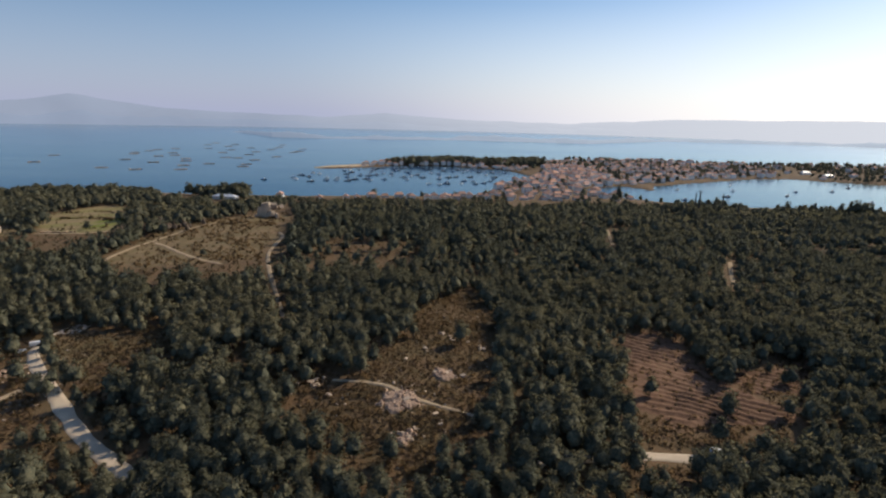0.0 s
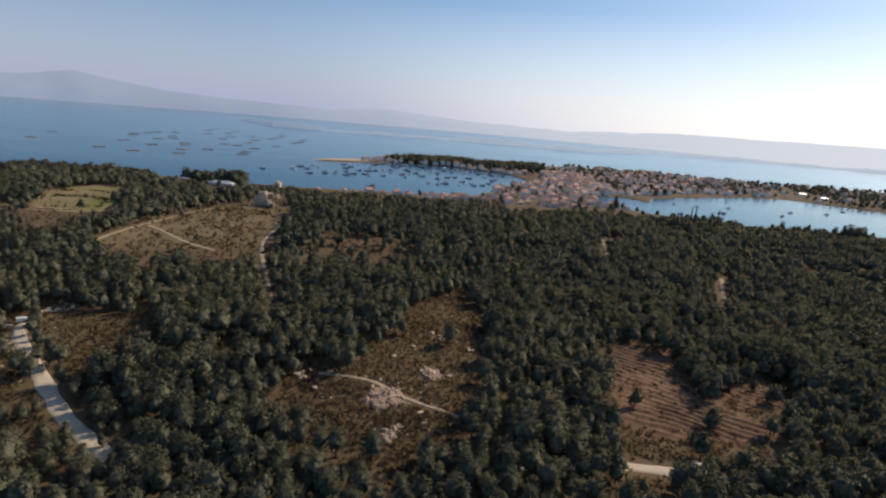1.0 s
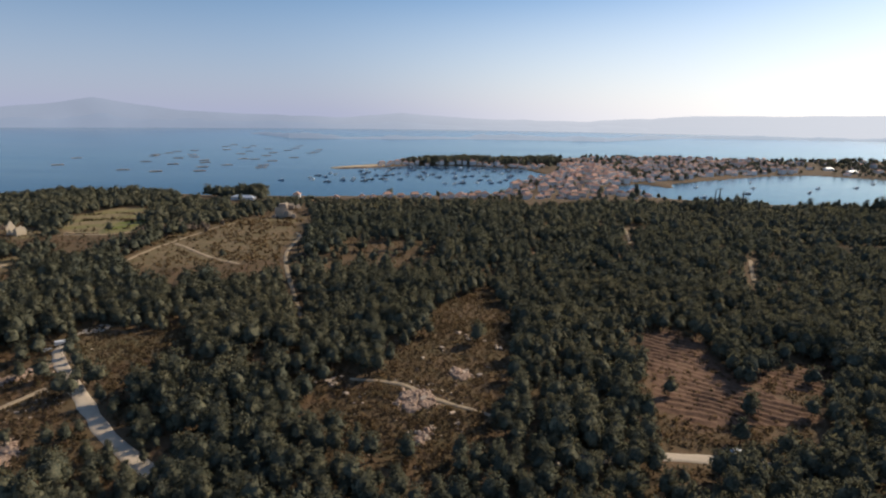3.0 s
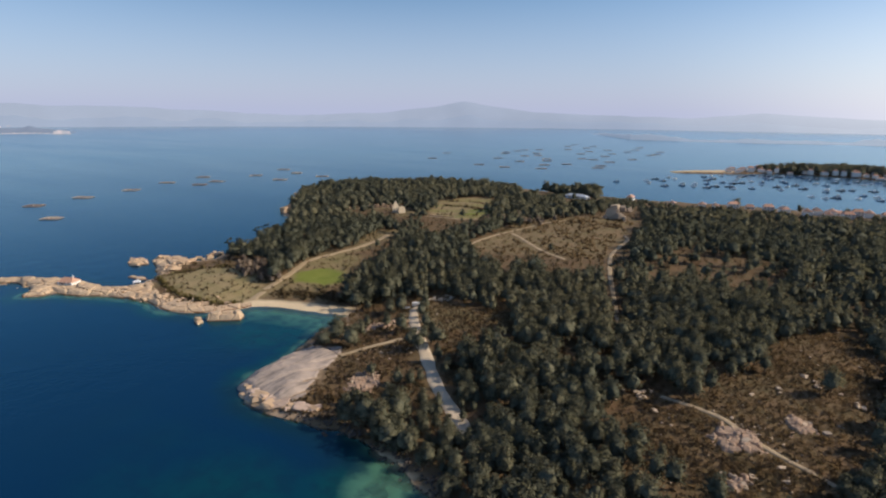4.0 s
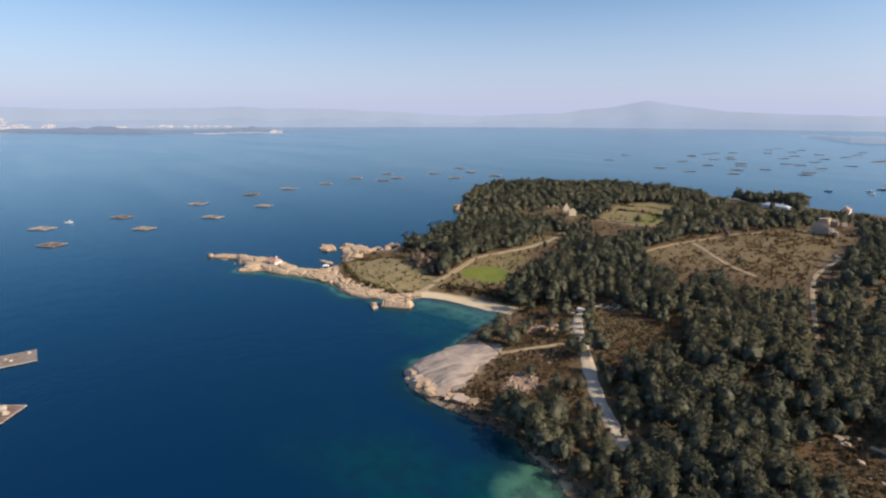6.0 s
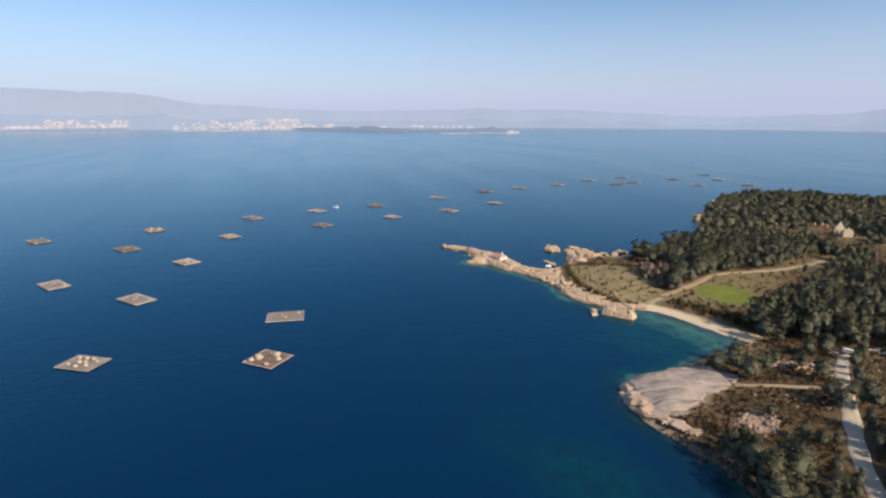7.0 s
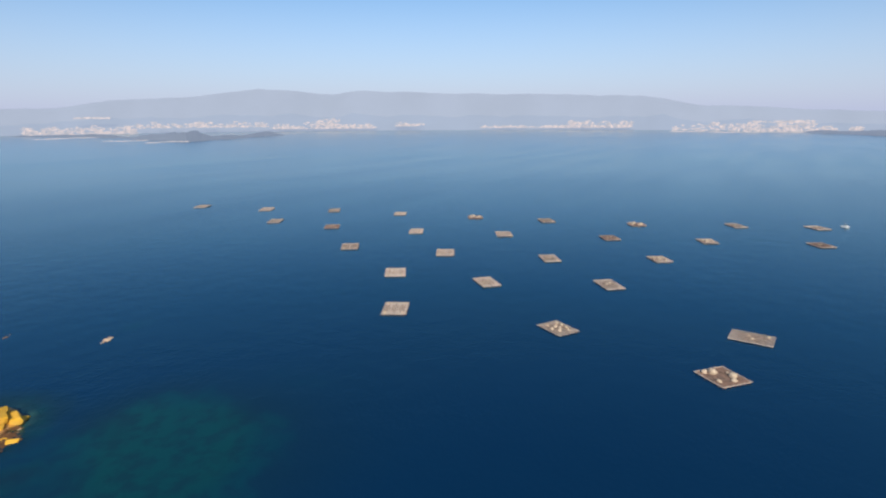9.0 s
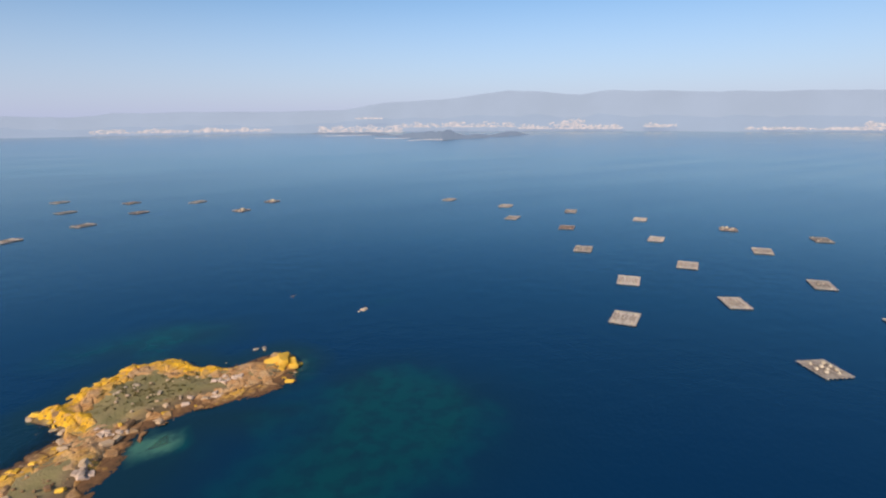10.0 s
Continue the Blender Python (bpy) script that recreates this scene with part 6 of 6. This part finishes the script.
BOATS = [boat(11, PAINT_BLUE, "small blue fishing boat with a white wheelhouse"), boat(9, PAINT_WHITE, "small white fishing boat at its mooring"), boat(14, PAINT_DARK, "dark-hulled mussel boat with a white wheelhouse")]
HARBOUR = [(-330, 1030), (-60, 990), (50, 985), (110, 1090), (160, 1180), (130, 1270), (0, 1330), (-110, 1330), (-180, 1265), (-255, 1200)]
berths = [(-327, 1010), (-275, 1030), (-240, 1000), (-262, 1075), (520, 1010), (590, 960), (640, 1020), (420, 1010), (470, 930), (720, 1040), (560, 1100), (800, 1110), (380, 880), (690, 900)]
while len(berths) < 92:
    x, y = rng.uniform(-330, 160), rng.uniform(985, 1335)
    if shore_distance(np.array([x]), np.array([y]), HARBOUR)[0] > 4 and min(math.hypot(x - a, y - b) for a, b in berths) > 17:
        berths.append((x, y))
for i, (x, y) in enumerate(berths):
    m = pose(x, y, 0, 0, 0, 20 + rng.uniform(-25, 25))
    if i < 3:
        BOATS[i].matrix_basis = m
    else:
        copy_thing(BOATS[i % 3], m)
motor = boat(8, PAINT_WHITE, "lone white launch out among the rafts")
motor.matrix_basis = pose(-734, 40, 0, 0, 0, 60)


# ---- houses ----
def house(w, d, h, roof_mat, label, category="house", group="town houses"):
    ob = thing("house", label, category, group)
    bm = bmesh.new()
    box(bm, 0, 0, h / 2 - 0.5, w, d, h + 1)
    part("wall", bm, WHITEWASH, ob)
    bm = bmesh.new()
    r, o = h + 0.32 * d, 0.45
    a = [bm.verts.new(p) for p in ((-w / 2 - o, -d / 2 - o, h - 0.1), (w / 2 + o, -d / 2 - o, h - 0.1), (w / 2 + o, d / 2 + o, h - 0.1), (-w / 2 - o, d / 2 + o, h - 0.1), (-w * 0.3, 0, r), (w * 0.3, 0, r))]
    for f in ((0, 1, 5, 4), (2, 3, 4, 5), (1, 2, 5), (3, 0, 4), (3, 2, 1, 0)):
        bm.faces.new([a[i] for i in f])
    roof = part("roof", bm, roof_mat, ob, "orange clay tile roof")
    bm = bmesh.new()
    box(bm, -w * 0.15, -d / 2, 1.05, 1.0, 0.16, 2.1)
    part("door", bm, PAINT_DARK, ob)
    for s in (-1, 1):
        for q in range(3):
            for st in range(max(1, int(h // 3))):
                bm = bmesh.new()
                box(bm, w * (q - 1) * 0.3, s * d / 2, 1.7 + 3 * st, 1.1, 0.12, 1.4)
                part("window", bm, GLASS_DARK, ob)
    bm = bmesh.new()
    box(bm, w * 0.2, d * 0.15, r, 0.7, 0.7, 1.6)
    part("chimney", bm, WHITEWASH, roof)
    return ob


def town_spots(n, gap, test, x0, x1, y0, y1):
    out = []
    for _ in range(n * 60):
        x, y = rng.uniform(x0, x1), rng.uniform(y0, y1)
        if test(x, y) and all((x - a) ** 2 + (y - b) ** 2 > gap * gap for a, b in out):
            out.append((x, y))
            if len(out) == n:
                break
    return out


one = lambda x, y, p: float(shore_distance(np.array([x]), np.array([y]), p)[0])
HOUSES = [house(12, 9, 6, ROOF_TILE, "white two-storey house with an orange tile roof"), house(10, 8, 3.5, ROOF_TILE, "low white cottage with an orange tile roof"), house(15, 11, 9, ROOF_TILE, "tall pale town house with a tile roof")]
close = town_spots(150, 14.5, lambda x, y: one(x, y, TOWN) > 3 and one(x, y, MAIN) > 9, -260, 330, 735, 1300)
for i, (x, y) in enumerate(close):
    z = float(height(np.array([x]), np.array([y]))[0])
    m = pose(x, y, z, 0, 0, rng.choice([15, 105]) + rng.uniform(-12, 12))
    k = i % 3 if y > 860 else i % 2
    if i < 3:
        HOUSES[i].matrix_basis = m
    else:
        copy_thing(HOUSES[k], m)


def far_houses(name, spots, label):
    """Far houses joined: walls and hipped roofs."""
    v, f, mi = [], [], []
    base = np.array([(-.5, -.5, 0), (.5, -.5, 0), (.5, .5, 0), (-.5, .5, 0), (-.5, -.5, 1), (.5, -.5, 1), (.5, .5, 1), (-.5, .5, 1), (-.25, 0, 1.4), (.25, 0, 1.4)])
    quads = [(0, 1, 5, 4), (1, 2, 6, 5), (2, 3, 7, 6), (3, 0, 4, 7), (4, 5, 9, 8), (6, 7, 8, 9), (5, 6, 9, 9), (7, 4, 8, 8)]
    tri = np.array([t for q in quads for t in ((q[0], q[1], q[2]), (q[0], q[2], q[3])) if len(set(t)) == 3])
    roof = np.array([1 if min(t) >= 4 else 0 for t in tri])
    xy = np.array(spots)
    z = height(xy[:, 0], xy[:, 1])
    for k, (x, y) in enumerate(spots):
        a = rng.choice([0.26, 1.83]) + rng.uniform(-0.2, 0.2)
        p = base * (rng.uniform(9, 16), rng.uniform(8, 11), rng.choice([3.5, 6, 6, 9]))
        v.append(np.stack([x + math.cos(a) * p[:, 0] - math.sin(a) * p[:, 1], y + math.sin(a) * p[:, 0] + math.cos(a) * p[:, 1], z[k] - 0.3 + p[:, 2]], 1))
        f.append(tri + 10 * k)
        mi.append(roof)
    me = mesh_np(name, np.concatenate(v), np.concatenate(f), WHITEWASH)
    me.materials.append(ROOF_TILE)
    me.polygons.foreach_set("material_index", np.concatenate(mi).astype(np.int32))
    tagged(new(name, me), label, "town", kind="stuff")


far_houses("town", town_spots(420, 15, lambda x, y: one(x, y, TOWN) > 0 and one(x, y, MAIN) > 8 and y > 1020, 90, 860, 1020, 1680), "packed white houses with orange roofs across the isthmus")
far_houses("far_suburb", town_spots(90, 22, lambda x, y: one(x, y, MAIN) > 25, 800, 1900, 1220, 1750), "scattered pale houses among trees along the far shore")
far_houses("island_houses", town_spots(60, 15, lambda x, y: one(x, y, MAIN) > 3, -200, 190, 1290, 1425), "pale houses at the edge of the island wood")


def cottage(x, y, turn, w, d, h, label, roof=True):
    ob = house(w, d, h, ROOF_TILE if roof else PAINT_WHITE, label, "house", " ".join(("lone", "houses")))
    ob.matrix_basis = pose(x, y, float(height(np.array([x]), np.array([y]))[0]) + 0.5, 0, 0, turn)
    return ob


cottage(-424, 154, 25, 11, 8, 2.3, "small white hut with a red tile roof on rocks")
cottage(-386, 181, 60, 4, 3, 2.4, "tiny white hut with a pale roof on rocks", False)


def ruined_house(x, y, turn):
    """Two tall gables and two broken side walls of a roofless house."""
    ob = thing("ruined_house", "roofless pale stone house with tall bare gables", "ruin", at=pose(x, y, float(height(np.array([x]), np.array([y]))[0]) - 0.3, 0, 0, turn))
    for side, peak in ((-1, 13.5), (1, 10.0)):
        bm = bmesh.new()
        outline = [(-4.6, 0), (-4.6, 7.5), (-3.2, 8.6), (-1.4, peak - 1.8), (0, peak), (1.2, peak - 2.4), (3.0, 8.2), (4.6, 5.2), (4.6, 0)]
        for at in (-0.45, 0.45):
            bm.faces.new([bm.verts.new((side * 6.5 + at, u, v)) for u, v in (outline if at > 0 else outline[::-1])])
        bm.verts.ensure_lookup_table()
        n = len(outline)
        back, front = bm.verts[:n][::-1], bm.verts[n:]
        for k in range(n):
            bm.faces.new((back[k], back[(k + 1) % n], front[(k + 1) % n], front[k]))
        part("gable_wall", bm, RUIN_STONE, ob)
    for side in (-1, 1):
        bm = bmesh.new()
        for k in range(6):
            box(bm, -5.0 + 2.0 * k, side * 4.15, (2.2 + 1.9 * math.sin(2.1 * k + side)) / 2 + 1.2, 2.02, 0.8, 4.4 + 1.9 * math.sin(2.1 * k + side), 0.05)
        part("side_wall", bm, RUIN_STONE, ob)
    return ob


RUIN_STONE = two_tone("ruin_stone", (0.62, 0.52, 0.38), (0.5, 0.41, 0.29), 2.0, 0.5, 0.92, 0.5, 0.1)
ruined_house(-411, 495, -18)
cottage(-288, 730, -12, 34, 8, 3.4, "long low white shed behind the trees", False)
for x, y in ((871, 1280), (860, 1345)):
    cottage(x, y, 10, 22, 10, 4, "long white-roofed shed beside the far water", False)


def old_wall(pts, tall, label):
    """A broken field wall of rough blocks."""
    ob = thing("field_wall", label, "wall", "ruined walls")
    line = smooth_line(pts, 1.7)
    z = height(line[:, 0], line[:, 1])
    for (x, y), g in zip(line, z):
        h = tall * rng.uniform(0.45, 1.0)
        bm = bmesh.new()
        box(bm, x, y, g + h / 2 - 0.2, 1.9, 0.9, h + 0.4, 0.12, rng.uniform(0, 360))
        part("stone_block", bm, GRANITE_WARM, ob)


old_wall([(-470, 492), (-461, 500), (-450, 508), (-438, 518)], 5.5, "broken pale stone wall beside the ruined house")
old_wall([(-474, 466), (-471, 472), (-468, 476)], 7.0, "stump of a pale stone wall among the pines")
old_wall([(-368, 498), (-352, 500), (-338, 503)], 1.8, "low pale stone wall along the field edge")


# ---- masts, vehicles ----
def mast(x, y, top, arms):
    z = float(height(np.array([x]), np.array([y]))[0])
    ob = thing("lighting_mast", "tall grey steel mast rising above the trees", "mast", "masts above the wood", pose(x, y, z))
    bm = bmesh.new()
    rod(bm, (0, 0, 0), (0, 0, top - z), 0.95, 0.6)
    part("pole", bm, PAINT_DARK, ob)
    if arms:
        bm = bmesh.new()
        for a in range(3):
            c, s = math.cos(a * 2.1), math.sin(a * 2.1)
            rod(bm, (-c * 4, -s * 4, top - z - 1), (c * 4, s * 4, top - z - 1), 0.3)
        part("crossarm", bm, PAINT_DARK, ob)
    return ob


mast(314, 695, 35, False)
mast(320, 697, 37, True)
mast(351, 701, 34, False)
mast(343, 646, 27, False)


def car(kind, x, y, turn, paint, label):
    z = float(height(np.array([x]), np.array([y]))[0]) + 0.25
    long, wide, tall = (5.4, 2.1, 2.5) if kind == "van" else (4.3, 1.8, 1.45)
    ob = thing(kind, label, kind, "parked vehicles", pose(x, y, z, 0, 0, turn))
    bm = bmesh.new()
    box(bm, 0, 0, 0.3 + tall * (0.45 if kind == "van" else 0.3), long, wide, tall * (0.8 if kind == "van" else 0.42), 0.15)
    part("body", bm, paint, ob)
    bm = bmesh.new()
    box(bm, -0.15 * long * (kind != "van"), 0, tall * 0.78, long * (0.9 if kind == "van" else 0.52), wide * 0.9, tall * 0.42, 0.2)
    part("cabin", bm, paint if kind == "van" else GLASS_DARK, ob)
    bm = bmesh.new()
    box(bm, long * 0.36 if kind == "van" else -0.15 * long, 0, tall * (0.68 if kind == "van" else 1.0), long * (0.25 if kind == "van" else 0.4), wide * (0.95 if kind == "van" else 0.8), tall * 0.3 if kind == "van" else 0.06)
    part("windscreen" if kind == "van" else "roof_panel", bm, GLASS_DARK if kind == "van" else paint, ob)
    for sx in (-0.32, 0.32):
        for sy in (-0.46, 0.46):
            bm = bmesh.new()
            rod(bm, (sx * long, sy * wide - 0.1, 0.33), (sx * long, sy * wide + 0.1, 0.33), 0.33, n=12)
            wheel = part("wheel", bm, RUBBER, ob)
            bm = bmesh.new()
            rod(bm, (sx * long, sy * wide - 0.12, 0.33), (sx * long, sy * wide + 0.12, 0.33), 0.19, n=10)
            part("rim", bm, STEEL, wheel)
    return ob


car("van", -200, 257, 30, PAINT_WHITE, "white camper van parked at the road's end")
car("car", -203, 251, 70, STEEL, "grey car parked at the road's end")
for x, y, a, p in ((92, 172, 5, PAINT_DARK), (97, 174, 3, PAINT_WHITE), (105, 174, -4, PAINT_WHITE), (130, 169, -8, PAINT_WHITE), (142, 165, -10, STEEL)):
    car("car", x, y, a, p, "car parked along the gravel road under pines")
